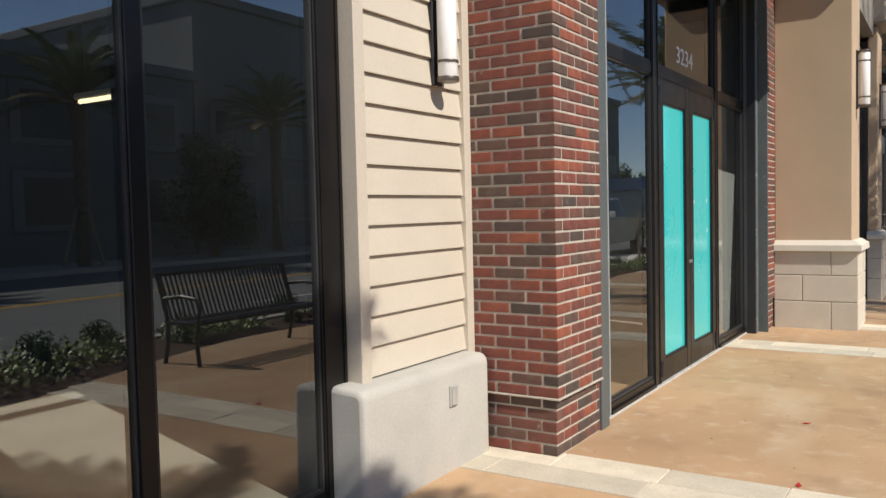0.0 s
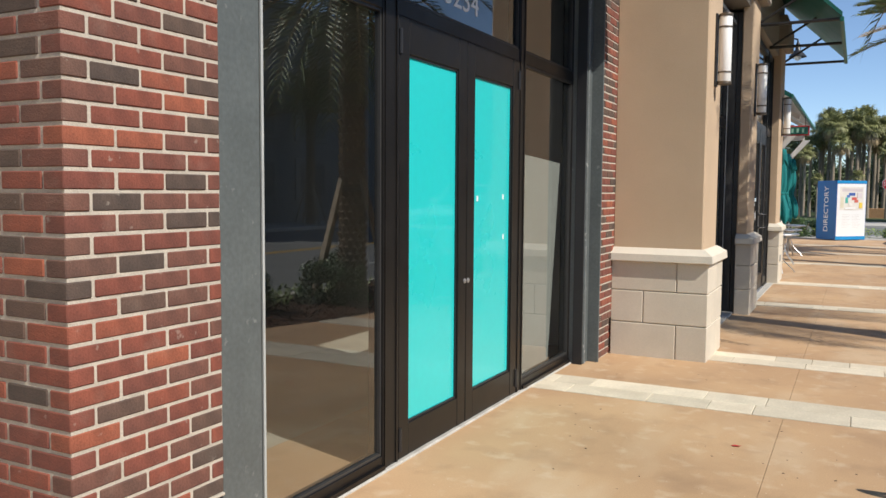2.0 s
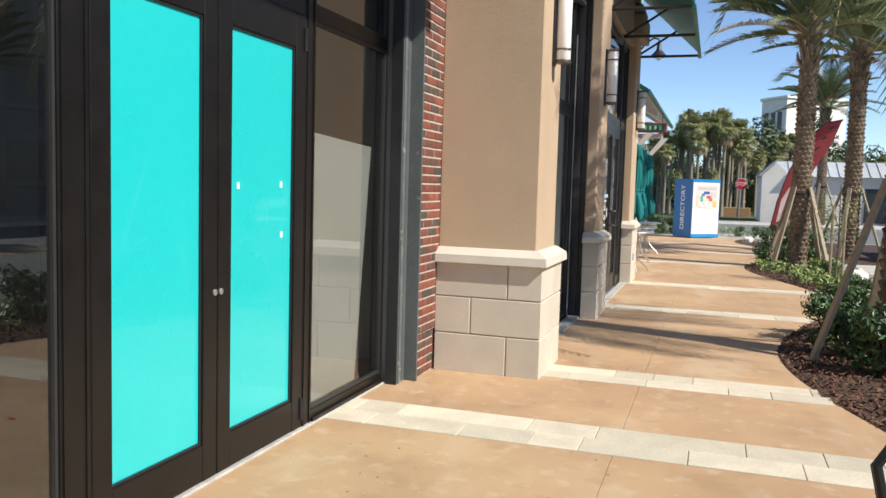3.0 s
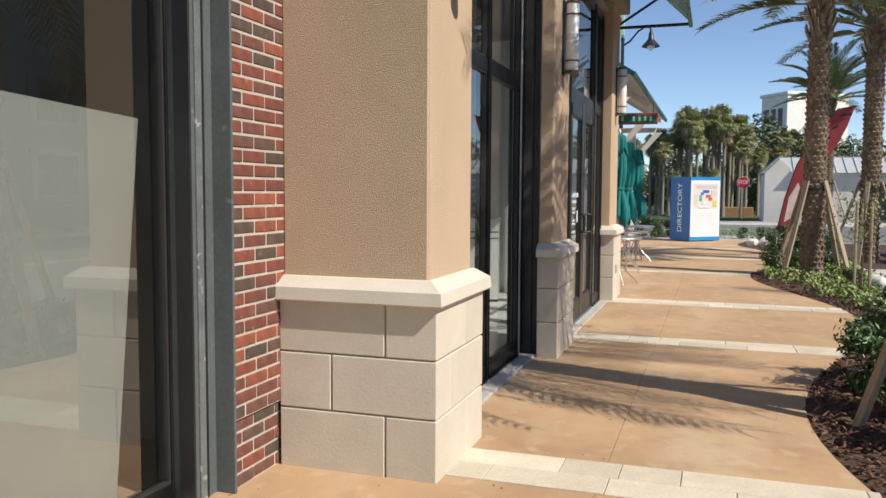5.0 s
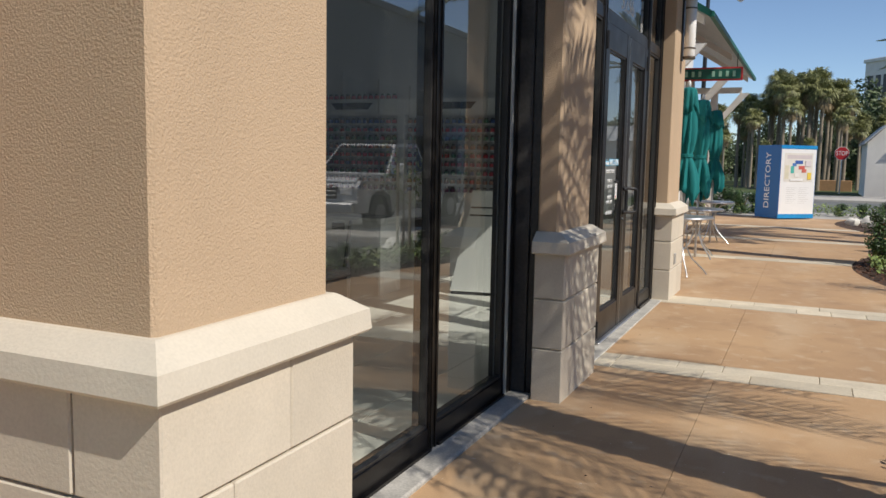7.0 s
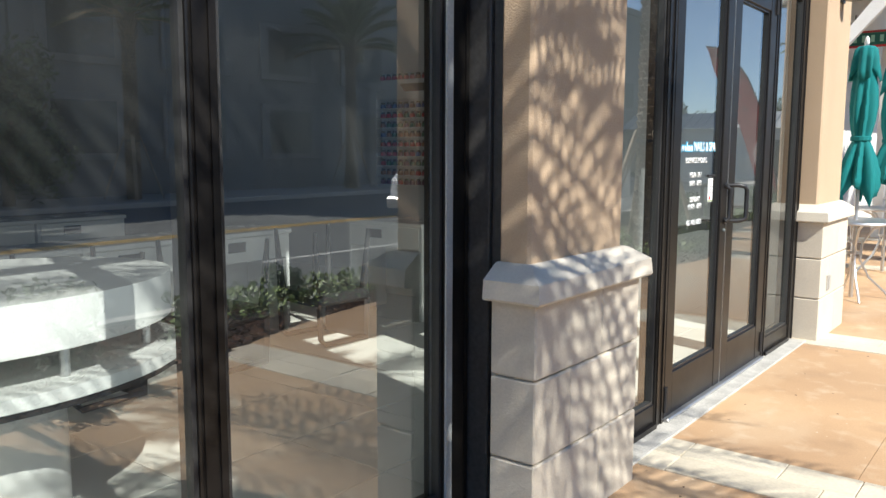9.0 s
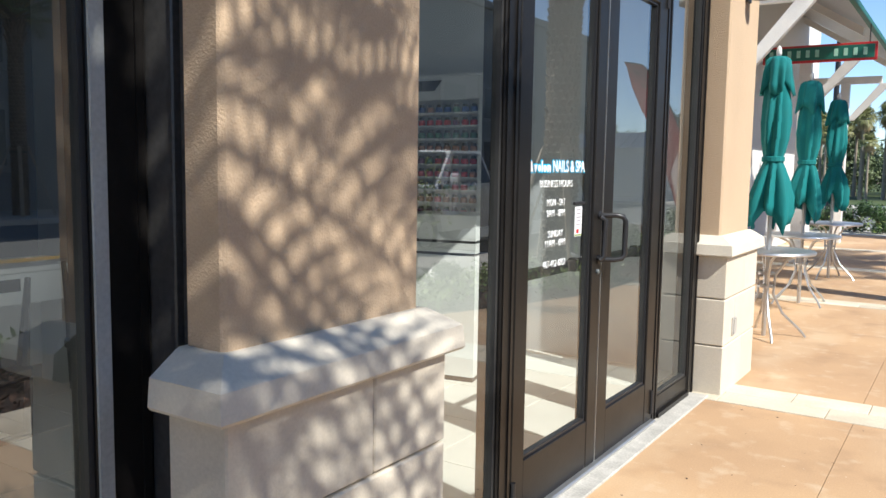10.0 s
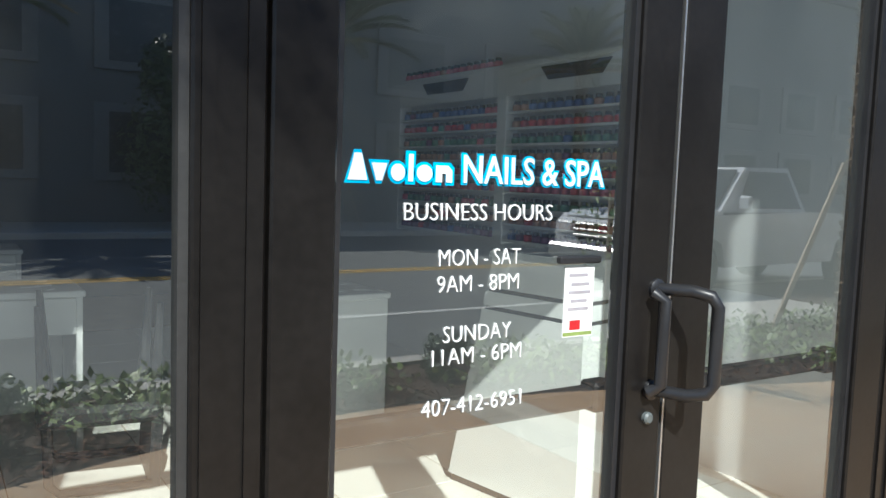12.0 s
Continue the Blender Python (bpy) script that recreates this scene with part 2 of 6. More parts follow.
FAN_DRY = material("dead_fan_leaf", (0.36, 0.27, 0.15), rough=0.9, vary=0.2, scale=2, island=0.4)
SHRUB = material("shrub_leaf", (0.06, 0.115, 0.035), rough=0.4, vary=0.2, scale=5, island=0.5)
GROUNDCOVER = material("low_plant_leaf", (0.21, 0.28, 0.08), rough=0.5, vary=0.25, scale=4, island=0.5)
TREELEAF = material("tree_leaf", (0.10, 0.135, 0.055), rough=0.55, vary=0.3, scale=3, island=0.5)
LUMBER = material("weathered_lumber", (0.36, 0.29, 0.21), rough=0.9, vary=0.2, scale=3, fine=60, stretch=(1, 1, 0.15), bump=0.3)
WALLWHITE = material("white_render", (0.84, 0.81, 0.74), rough=0.85, vary=0.06, scale=1.5)
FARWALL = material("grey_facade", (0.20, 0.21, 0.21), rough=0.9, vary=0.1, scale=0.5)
FARGLASS = material("far_window_glass", (0.05, 0.055, 0.06), rough=0.25, vary=0.1, bump=0)
ROOFMETAL = material("pale_metal_roof", (0.50, 0.52, 0.53), rough=0.45, vary=0.1, scale=1)
KIOSKBLUE = material("blue_panel", (0.01, 0.13, 0.42), rough=0.45, vary=0.05)
KIOSKWHITE = material("white_panel", (0.82, 0.83, 0.84), rough=0.4, vary=0.02, bump=0)
RED = material("red_paint", (0.50, 0.02, 0.025), rough=0.45, vary=0.08)
TEXTWHITE = material("white_vinyl", (0.85, 0.86, 0.86), rough=0.5, vary=0.01, bump=0)
TEXTBLUE = material("cyan_vinyl", (0.0, 0.42, 0.72), rough=0.5, vary=0.01, bump=0)
GREYPAPER = material("pale_board", (0.40, 0.40, 0.365), rough=0.8, vary=0.06, scale=2)


BEADGREY = material("grey_gasket", (0.035, 0.035, 0.035), rough=0.45, vary=0.1)


# ---- geometry helpers ----
class Shape:
    """A growing mesh of boxes, tubes and turned pieces."""

    def __init__(self):
        self.v, self.f = [], []

    def add(self, verts, faces, m=None):
        o = len(self.v)
        self.v += [tuple(m @ Vector(p)) for p in verts] if m is not None else [tuple(p) for p in verts]
        self.f += [tuple(o + i for i in f) for f in faces]
        return self

    def box(self, x0, x1, y0, y1, z0, z1, m=None):
        return self.add([(x, y, z) for z in (z0, z1) for y in (y0, y1) for x in (x0, x1)],
                        [(0, 2, 3, 1), (4, 5, 7, 6), (0, 1, 5, 4), (2, 6, 7, 3), (0, 4, 6, 2), (1, 3, 7, 5)], m)

    def bevelled(self, x0, x1, y0, y1, z0, z1, b, m=None):
        """A box with its twelve edges chamfered by b."""
        c, h = Vector(((x0 + x1) / 2, (y0 + y1) / 2, (z0 + z1) / 2)), ((x1 - x0) / 2, (y1 - y0) / 2, (z1 - z0) / 2)
        verts, idx = [], {}
        for sx in (-1, 1):
            for sy in (-1, 1):
                for sz in (-1, 1):
                    for a in range(3):
                        s = (sx, sy, sz)
                        p = [s[i] * (h[i] - (0 if i == a else b)) for i in range(3)]
                        idx[s, a] = len(verts)
                        verts.append(c + Vector(p))
        faces = []
        for a in range(3):
            u, w = (a + 1) % 3, (a + 2) % 3
            for sa in (-1, 1):
                q = []
                for su, sw in ((-1, -1), (1, -1), (1, 1), (-1, 1)):
                    s = [0, 0, 0]
                    s[a], s[u], s[w] = sa, su, sw
                    q.append(idx[tuple(s), a])
                faces.append(tuple(q if sa > 0 else q[::-1]))
            for su in (-1, 1):
                for sw in (-1, 1):
                    s0, s1 = [0, 0, 0], [0, 0, 0]
                    s0[a], s1[a] = -1, 1
                    for s in (s0, s1):
                        s[u], s[w] = su, sw
                    q = [idx[tuple(s0), u], idx[tuple(s1), u], idx[tuple(s1), w], idx[tuple(s0), w]]
                    faces.append(tuple(q if su * sw < 0 else q[::-1]))
        for sx in (-1, 1):
            for sy in (-1, 1):
                for sz in (-1, 1):
                    q = [idx[(sx, sy, sz), a] for a in range(3)]
                    faces.append(tuple(q if sx * sy * sz > 0 else q[::-1]))
        return self.add(verts, faces, m)

    def tube(self, pts, radii, sides=8, caps=True):
        """A round bar along points; radii one or many."""
        pts = [Vector(p) for p in pts]
        r = radii if isinstance(radii, (list, tuple)) else [radii] * len(pts)
        rings, prev = [], None
        for i, p in enumerate(pts):
            d = (pts[min(i + 1, len(pts) - 1)] - pts[max(i - 1, 0)]).normalized()
            if prev is None:
                a = d.orthogonal().normalized()
            else:
                a = (prev - d * prev.dot(d)).normalized()
            prev = a
            b = d.cross(a)
            rings.append([p + (a * math.cos(k * math.tau / sides) + b * math.sin(k * math.tau / sides)) * r[i] for k in range(sides)])
        n = len(pts)
        faces = [(i * sides + k, i * sides + (k + 1) % sides, (i + 1) * sides + (k + 1) % sides, (i + 1) * sides + k)
                 for i in range(n - 1) for k in range(sides)]
        if caps:
            faces += [tuple(range(sides))[::-1], tuple((n - 1) * sides + k for k in range(sides))]
        return self.add([p for q in rings for p in q], faces)

    def lathe(self, profile, sides=24, m=None, caps=True):
        """Turned about z: profile of (radius, height)."""
        n = len(profile)
        verts = [(r * math.cos(k * math.tau / sides), r * math.sin(k * math.tau / sides), z) for r, z in profile for k in range(sides)]
        faces = [(i * sides + k, i * sides + (k + 1) % sides, (i + 1) * sides + (k + 1) % sides, (i + 1) * sides + k)
                 for i in range(n - 1) for k in range(sides)]
        if caps:
            faces += [tuple(range(sides))[::-1], tuple((n - 1) * sides + k for k in range(sides))]
        return self.add(verts, faces, m)

    def prism(self, outline, a0, a1, axis="y", m=None):
        """An outline swept along an axis. For y the outline is (x, z), for x (y, z), for z (x, y)."""
        place = {"y": lambda p, a: (p[0], a, p[1]), "x": lambda p, a: (a, p[0], p[1]), "z": lambda p, a: (p[0], p[1], a)}[axis]
        n = len(outline)
        verts = [place(p, a0) for p in outline] + [place(p, a1) for p in outline]
        faces = [(i, (i + 1) % n, n + (i + 1) % n, n + i) for i in range(n)] + [tuple(range(n))[::-1], tuple(range(n, 2 * n))]
        return self.add(verts, faces, m)

    def mesh(self, name, mat, smooth=False):
        me = bpy.data.meshes.new(name)
        me.from_pydata(self.v, [], self.f)
        bm = bmesh.new()
        bm.from_mesh(me)
        if len(self.f) < 60000:
            bmesh.ops.recalc_face_normals(bm, faces=bm.faces)
        bm.to_mesh(me)
        bm.free()
        me.materials.append(mat)
        if smooth:
            me.shade_smooth()
            me.set_sharp_from_angle(angle=radians(40))
        return me


def thing(name, label, category, at=(0, 0, 0), turn=0, group="", kind=""):
    """An empty at the base of a thing with parts."""
    ob = new(name)
    ob.empty_display_size = 0.2
    ob.matrix_basis = pose(*at, 0, 0, turn)
    return tagged(ob, label, category, group, kind)


def part(name, shape, mat, parent, label="", smooth=False):
    """One mesh object under a thing or under a part, in the parent's own axes."""
    ob = new(name, shape.mesh(name, mat, smooth) if isinstance(shape, Shape) else shape)
    ob.parent = parent
    return tagged(ob, label)


def solo(name, shape, mat, label, category="", at=(0, 0, 0), turn=0, group="", kind="", smooth=False):
    """A thing that is one mesh."""
    ob = new(name, shape.mesh(name, mat, smooth))
    ob.matrix_basis = pose(*at, 0, 0, turn)
    return tagged(ob, label, category, group, kind)


def text_mesh(words, size, mat, depth=0.0015, fat=0.0):
    """The built-in font as a mesh, centred, in the xy plane."""
    cu = bpy.data.curves.new("words", "FONT")
    cu.body, cu.size, cu.extrude, cu.align_x, cu.align_y, cu.resolution_u = words, size, depth, "CENTER", "CENTER", 3
    cu.offset = fat
    ob = bpy.data.objects.new("words", cu)
    me = bpy.data.meshes.new_from_object(ob)
    bpy.data.objects.remove(ob)
    me.materials.clear()
    me.materials.append(mat)
    return me


def writing(words, size, mat, at, turn, parent=None, label="", width=None, name="lettering", fat=0.0):
    """Words standing upright; turn 90 lets them face +x, 0 lets them face -y."""
    ob = new(name, text_mesh(words, size, mat, 0.0015, fat))
    sx = 1.0
    if width:
        xs = [v.co.x for v in ob.data.vertices]
        sx = width / (max(xs) - min(xs))
    ob.matrix_basis = pose(*at, 90, 0, turn) @ Matrix.Diagonal((sx, 1, 1, 1))
    ob.parent = parent
    return tagged(ob, label)


# ---- ground, road, pavement ----
def bed_edge(y):
    return 1.6 - 0.5 * math.cos(math.tau * (y - 8.9) / 9.4)


ground = solo("ground", Shape().box(-400, 400, -400, 600, -1.2, -0.16), MULCH, "dry brown earth reaching to the horizon", "ground", kind="structure")
tagged(solo("road", Shape().box(3.25, 16.0, -60, 33, -0.3, -0.13).box(-60, 90, 33.0, 44.5, -0.3, -0.131), ASPHALT, "grey asphalt street with painted lines", "road"), kind="structure")
kerb = Shape().prism([(3.05, -0.3), (3.25, -0.3), (3.25, -0.02), (3.23, 0.012), (3.05, 0.015)], -60, 29.5, "y")
solo("kerb", kerb, KERB, "pale concrete street kerb", "kerb", kind="structure")
solo("far_kerb", Shape().bevelled(16.0, 16.2, -60, 33, -0.3, 0.01, 0.02), KERB, "pale concrete kerb across the street", "kerb", kind="structure")
solo("far_pavement", Shape().box(16.2, 19.5, -60, 33, -0.3, 0.0), KERB, "pale concrete pavement across the street", "pavement", kind="structure")
lines = Shape().box(9.2, 9.32, -60, 30, -0.131, -0.126).box(9.42, 9.54, -60, 30, -0.131, -0.126)
solo("centre_line", lines, YELLOW, "double yellow painted line on the asphalt", "road marking", kind="structure")
dash = Shape()
for i in range(8):
    dash.box(5.6, 5.72, -30 + i * 7.5, -27 + i * 7.5, -0.131, -0.126)
solo("lane_line", dash, ROADWHITE, "dashed white painted line on the asphalt", "road marking", kind="structure")
pave_bed = Shape()
ys = [-12 + 0.25 * i for i in range(int((29.6 + 12) / 0.25) + 1)]
out = [(-2.6, ys[0])] + [(bed_edge(y), y) for y in ys] + [(-2.6, ys[-1])]
pave_bed.prism(out, -0.3, -0.006, "z")
pavement = solo("pavement", pave_bed, JOINT, "tan coloured concrete pavement crossed by cream stone bands", "pavement", kind="structure")
BANDS = [(-8.3, -7.8), (-3.4, -2.9), (0.98, 1.48), (5.48, 6.0), (7.2, 7.66), (11.22, 11.62), (14.08, 14.54), (18.5, 18.85), (22.0, 22.35), (25.4, 25.75)]
edges = [-12.0] + [e for b in BANDS for e in b] + [29.6]
for i in range(0, len(edges), 2):
    a, b = edges[i] + 0.004, edges[i + 1] - 0.004
    n = max(3, int((b - a) / 0.25))
    yy = [a + (b - a) * k / n for k in range(n + 1)]
    part("slab", Shape().prism([(-2.6, a), (0.0, a), (0.0, b), (-2.6, b)], -0.1, 0.0, "z"), CONCRETE, pavement)
    part("slab", Shape().prism([(0.003, a)] + [(bed_edge(y) - 0.004, y) for y in yy] + [(0.003, b)], -0.1, 0.0, "z"), CONCRETE, pavement)
rng = random.Random(4)
for y0, y1 in BANDS:
    rows = 2
    for r in range(rows):
        x = -2.6 + rng.uniform(0, 0.4) - 0.4
        ya, yb = y0 + (y1 - y0) * r / rows, y0 + (y1 - y0) * (r + 1) / rows
        limit = bed_edge((ya + yb) / 2)
        while x < limit - 0.05:
            w = rng.choice((0.3, 0.42, 0.6, 0.6, 0.85))
            xe = min(x + w, limit - 0.003)
            if xe > -2.58:
                part("paver", Shape().bevelled(max(x, -2.6) + 0.002, xe - 0.002, ya + 0.002, yb - 0.002, -0.08, 0.003 + rng.uniform(0, 0.002), 0.003), PAVER, pavement)
            x += w
solo("planting_bed", Shape().prism([(bed_edge(y), y) for y in ys] + [(3.05, ys[-1]), (3.05, ys[0])], -0.3, -0.012, "z"), MULCH,
     "brown bark mulch bed between pavement and street", "planting bed", kind="structure")


# ---- facade structure ----
def walls(name, label, boxes, mat):
    s = Shape()
    for b in boxes:
        s.box(*b)
    return solo(name, s, mat, label, "wall", kind="structure")


walls("wall_upper", "taupe stucco upper storey above the shopfronts", [(-9, -2.3, -12, 1.37, 3.9, 6.2), (-9, -1.63, 1.37, 7.12, 3.75, 6.2), (-9, -0.86, 7.12, 15.0, 3.75, 6.2)], STUCCO_UP)
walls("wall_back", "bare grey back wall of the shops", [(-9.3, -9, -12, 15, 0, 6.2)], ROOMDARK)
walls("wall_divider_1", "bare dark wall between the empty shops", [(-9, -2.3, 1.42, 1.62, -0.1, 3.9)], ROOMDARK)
walls("wall_divider_2", "grey wall beside the salon", [(-9, -1.66, 7.2, 7.42, -0.1, 3.75)], ROOMWALL)
walls("wall_divider_3", "grey end wall of the salon", [(-9, -0.98, 14.62, 14.85, -0.1, 3.75)], ROOMWALL)
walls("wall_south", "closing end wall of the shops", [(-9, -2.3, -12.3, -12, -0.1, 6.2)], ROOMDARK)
tagged(solo("floor_shops", Shape().box(-9, -2.6, -12, 1.42, -0.2, -0.004).box(-9, -1.9, 1.62, 7.2, -0.2, -0.003), ROOMFLOOR, "bare concrete floor of the empty shops", "floor"), kind="structure")
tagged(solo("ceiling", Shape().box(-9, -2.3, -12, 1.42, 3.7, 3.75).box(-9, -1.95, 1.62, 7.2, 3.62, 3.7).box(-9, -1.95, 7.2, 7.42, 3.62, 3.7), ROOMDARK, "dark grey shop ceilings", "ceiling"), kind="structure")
# salon ceiling and back wall get the room's dimness as a dark colour
tagged(solo("ceiling_salon", Shape().box(-8.96, -1.02, 7.42, 14.62, 3.55, 3.6), ROOMDARK, "ceiling of the nail salon, coloured dark for the dim room", "ceiling"), kind="structure")
walls("wall_salon_back", "back wall of the nail salon, coloured dark for the dim depth", [(-9.0, -8.96, 7.42, 14.62, -0.1, 3.6)], ROOMDARK)
salon_floor = solo("floor_salon", Shape().box(-9, -1.0, 7.42, 14.62, -0.2, 0.0), JOINT, "white tiled floor of the nail salon", "floor", kind="structure")
tile_mesh = Shape().bevelled(-0.298, 0.298, -0.298, 0.298, -0.004, 0.006, 0.002).mesh("tile", TILE)
for i in range(10):
    for j in range(12):
        t = part("tile", tile_mesh, TILE, salon_floor)
        t.location = (-1.32 - i * 0.602, 7.74 + j * 0.602, 0)


def pier(y0, x_back, label, plinth_rows):
    """A stucco pier on a block plinth with a splayed stone cap."""
    p = thing("pier", label, "pier", (0, y0, 0), group="shopfront piers", kind="structure")
    part("shaft", Shape().bevelled(x_back, -0.815, 0.08, 0.79, 0.9, 3.9, 0.012), STUCCO, p, "tan rough-cast stucco shaft")
    cap = Shape()
    pr = [(x_back, -0.775, 0.04, 0.83), (x_back, -0.722, -0.012, 0.882), (x_back, -0.716, -0.018, 0.888), (x_back, -0.722, -0.012, 0.882), (x_back, -0.79, 0.056, 0.814), (x_back, -0.8, 0.066, 0.804)]
    zz = (0.868, 0.872, 0.88, 0.942, 0.99, 0.995)
    verts, faces = [], []
    for (xa, xb, ya, yb), z in zip(pr, zz):
        verts += [(xa, ya, z), (xb, ya, z), (xb, yb, z), (xa, yb, z)]
    for i in range(len(pr) - 1):
        faces += [(i * 4 + k, i * 4 + (k + 1) % 4, i * 4 + 4 + (k + 1) % 4, i * 4 + 4 + k) for k in range(4)]
    faces += [(3, 2, 1, 0), tuple(range(len(verts) - 4, len(verts)))]
    part("cap", cap.add(verts, faces), CAPSTONE, p, "cream stone cap with splayed edges")
    part("core", Shape().box(x_back, -0.775, 0.045, 0.83, -0.05, 0.872), MORTAR, p)
    xj, zs = plinth_rows
    for k in range(3):
        z0, z1 = zs[k] + 0.004, zs[k + 1] - 0.004
        cuts = [x_back] + ([xj[k]] if xj[k] else []) + [-0.755]
        ycut = (0.52, 0.28, 0.52)[k]
        for a, b in zip(cuts, cuts[1:]):
            last = b == -0.755
            part("block", Shape().bevelled(a + 0.004, b - (0 if last else 0.004), 0.03, 0.2 if not last else ycut - 0.004, z0, z1, 0.005), BLOCK, p)
        part("block", Shape().bevelled(-0.95, -0.755, ycut, 0.845, z0, z1, 0.005), BLOCK, p)
    return p


pier(7.04, -1.62, "tan stucco pier on a cream block plinth beside the brick", ((-1.026, -1.321, -1.026), (-0.05, 0.31, 0.604, 0.873)))
solo("infill_panel", Shape().bevelled(-0.999, -0.93, 10.33, 10.93, 0.0, 3.7, 0.004), INFILL, "dark bronze backing behind the pier", "panel", kind="structure")
pier(10.205, -0.94, "tan stucco pier on a cream block plinth, dappled by palm shade", ((None, None, None), (-0.05, 0.31, 0.604, 0.873)))
pier(14.17, -0.99, "tan stucco pier on a cream block plinth at the shop's end", ((None, None, None), (-0.05, 0.31, 0.604, 0.873)))
solo("infill_panel", Shape().bevelled(-1.22, -1.0, 10.312, 10.97, 0.0, 3.7, 0.004), INFILL, "dark bronze infill panel behind the pier", "panel", kind="structure")
solo("edge_strip", Shape().box(-1.084, -1.076, 10.166, 10.2, 0.02, 3.2), EDGEGREY, "pale metal edge strip beside the salon window", "trim", kind="structure")
walls("wall_end", "tan stucco end wall of the shops", [(-3.2, -0.99, 14.86, 15.0, -0.05, 3.9)], STUCCO)
cor = Shape()
for a, b in ((6.98, 7.95), (10.13, 11.1), (14.11, 15.1)):
    cor.bevelled(-1.66, -0.70, a, b, 3.9, 4.25, 0.02)
    cor.bevelled(-1.66, -0.74, a + 0.04, b - 0.04, 4.25, 4.4, 0.02)
solo("cornice_pier", cor, STUCCO_UP, "taupe stucco capital blocks over the piers", "cornice", kind="structure")

# siding panel with its trim boards and concrete plinth
panel = thing("siding_panel", "cream lap-siding wall panel with trim boards", "wall", kind="structure")
part("backing", Shape().box(-2.5, -2.325, 0.29, 1.37, 0.5, 3.9), TRIM, panel)
zb = 0.60
k = 0
while zb < 3.8:
    z1 = zb + 0.151
    part("siding_board", Shape().prism([(-2.33, zb), (-2.286, zb), (-2.286, zb + 0.006), (-2.306, z1 - 0.003), (-2.33, z1 - 0.003)], 0.36, 1.295, "y"), SIDING, panel)
    zb = z1
part("corner_trim", Shape().bevelled(-2.42, -2.262, 0.28, 0.36, 0.55, 3.9, 0.004), TRIM, panel)
part("edge_trim", Shape().bevelled(-2.33, -2.266, 1.295, 1.366, 0.55, 3.9, 0.004), TRIM, panel)
base = Shape().prism([(-2.5, -0.05), (-2.156, -0.05), (-2.156, 0.53), (-2.163, 0.557), (-2.182, 0.576), (-2.205, 0.585), (-2.5, 0.60)], 0.15, 1.335, "y")
pl = part("plinth", base, PLINTH, panel, "pale concrete plinth with a rounded top", smooth=True)
bv = pl.modifiers.new("round", "BEVEL")
bv.width, bv.segments, bv.limit_method = 0.03, 3, "ANGLE"
bv.angle_limit = radians(60)
COVERGREY = material("grey_cover", (0.42, 0.40, 0.37), rough=0.5)


def outlet_cover(x, y, z, label, size=1.0):
    o = thing("outlet_cover", label, "outlet", (x, y, z), group="outlet covers")
    part("plate", Shape().bevelled(-0.002, 0.012, -0.036 * size, 0.036 * size, -0.058, 0.058, 0.004), COVERGREY, o)
    part("lid", Shape().bevelled(0.012, 0.02, -0.028 * size, 0.028 * size, -0.05, 0.05, 0.004), COVERGREY, o)
    part("hinge", Shape().tube([(0.018, -0.02 * size, 0.052), (0.018, 0.02 * size, 0.052)], 0.004, 6), COVERGREY, o)
    return o


outlet_cover(-2.156, 0.925, 0.41, "grey weatherproof outlet cover on the concrete plinth")
outlet_cover(-0.755, 14.42, 0.41, "grey weatherproof outlet cover on the block plinth")


# ---- storefront framing ----
def pane(x0, x1, y0, y1, z0, z1, glass, parent):
    """A sheet of glass: the outer face mirrors, the rest is clear."""
    g = part("pane", Shape().box(x0, x1, y0, y1, z0, z1), CLEAR, parent, "clear reflecting glass pane")
    g.data.materials.append(glass)
    for poly in g.data.polygons:
        if poly.center.x > x1 - 1e-4:
            poly.material_index = 1
    g.visible_shadow = False
    return g


def storefront(name, label, at, x, y_list, z_top, bars, glass, sills, door_gaps=()):
    """Aluminium framing along y at the plane x: uprights [(y0, y1)], rails at heights between uprights, and panes."""
    w = thing(name, label, "storefront window", kind="structure")
    d0, d1 = x - 0.07, x + 0.024
    for a, b in y_list:
        s = Shape().bevelled(d0, d1, a, b, 0.0, z_top, 0.004)
        if b - a > 0.085:
            s.box(d1 - 0.001, d1 + 0.006, a + 0.012, a + 0.03, 0.0, z_top).box(d1 - 0.001, d1 + 0.006, b - 0.03, b - 0.012, 0.0, z_top)
        part("mullion", s, BRONZE, w)
    for (a0, a), (b, b1) in zip(y_list, y_list[1:]):
        gap = any(g0 <= a + 0.02 and g1 >= b - 0.02 for g0, g1 in door_gaps)
        levels = [(bars[0], bars[1])]
        low = 0.0
        if not gap:
            part("sill_rail", Shape().bevelled(d0, d1 - 0.004, a, b, 0.0, sills, 0.004).box(d0, d1 + 0.016, a, b, 0.0, 0.035), BRONZE, w)
            low = sills
        part("transom_rail", Shape().bevelled(d0, d1 - 0.004, a, b, bars[0], bars[1], 0.004), BRONZE, w)
        part("head_rail", Shape().bevelled(d0, d1 - 0.004, a, b, z_top - 0.06, z_top, 0.004), BRONZE, w)
        for z0, z1 in (([(low, bars[0])] if not gap else []) + [(bars[1], z_top - 0.06)]):
            pane(x - 0.012, x - 0.004, a + 0.001, b - 0.001, z0 + 0.001, z1 - 0.001, glass, w)
            part("bead", Shape().box(x - 0.02, x + 0.012, a, a + 0.014, z0, z1).box(x - 0.02, x + 0.012, b - 0.014, b, z0, z1)
                 .box(x - 0.02, x + 0.012, a + 0.014, b - 0.014, z0, z0 + 0.014).box(x - 0.02, x + 0.012, a + 0.014, b - 0.014, z1 - 0.014, z1), BEADGREY, w)
    return w


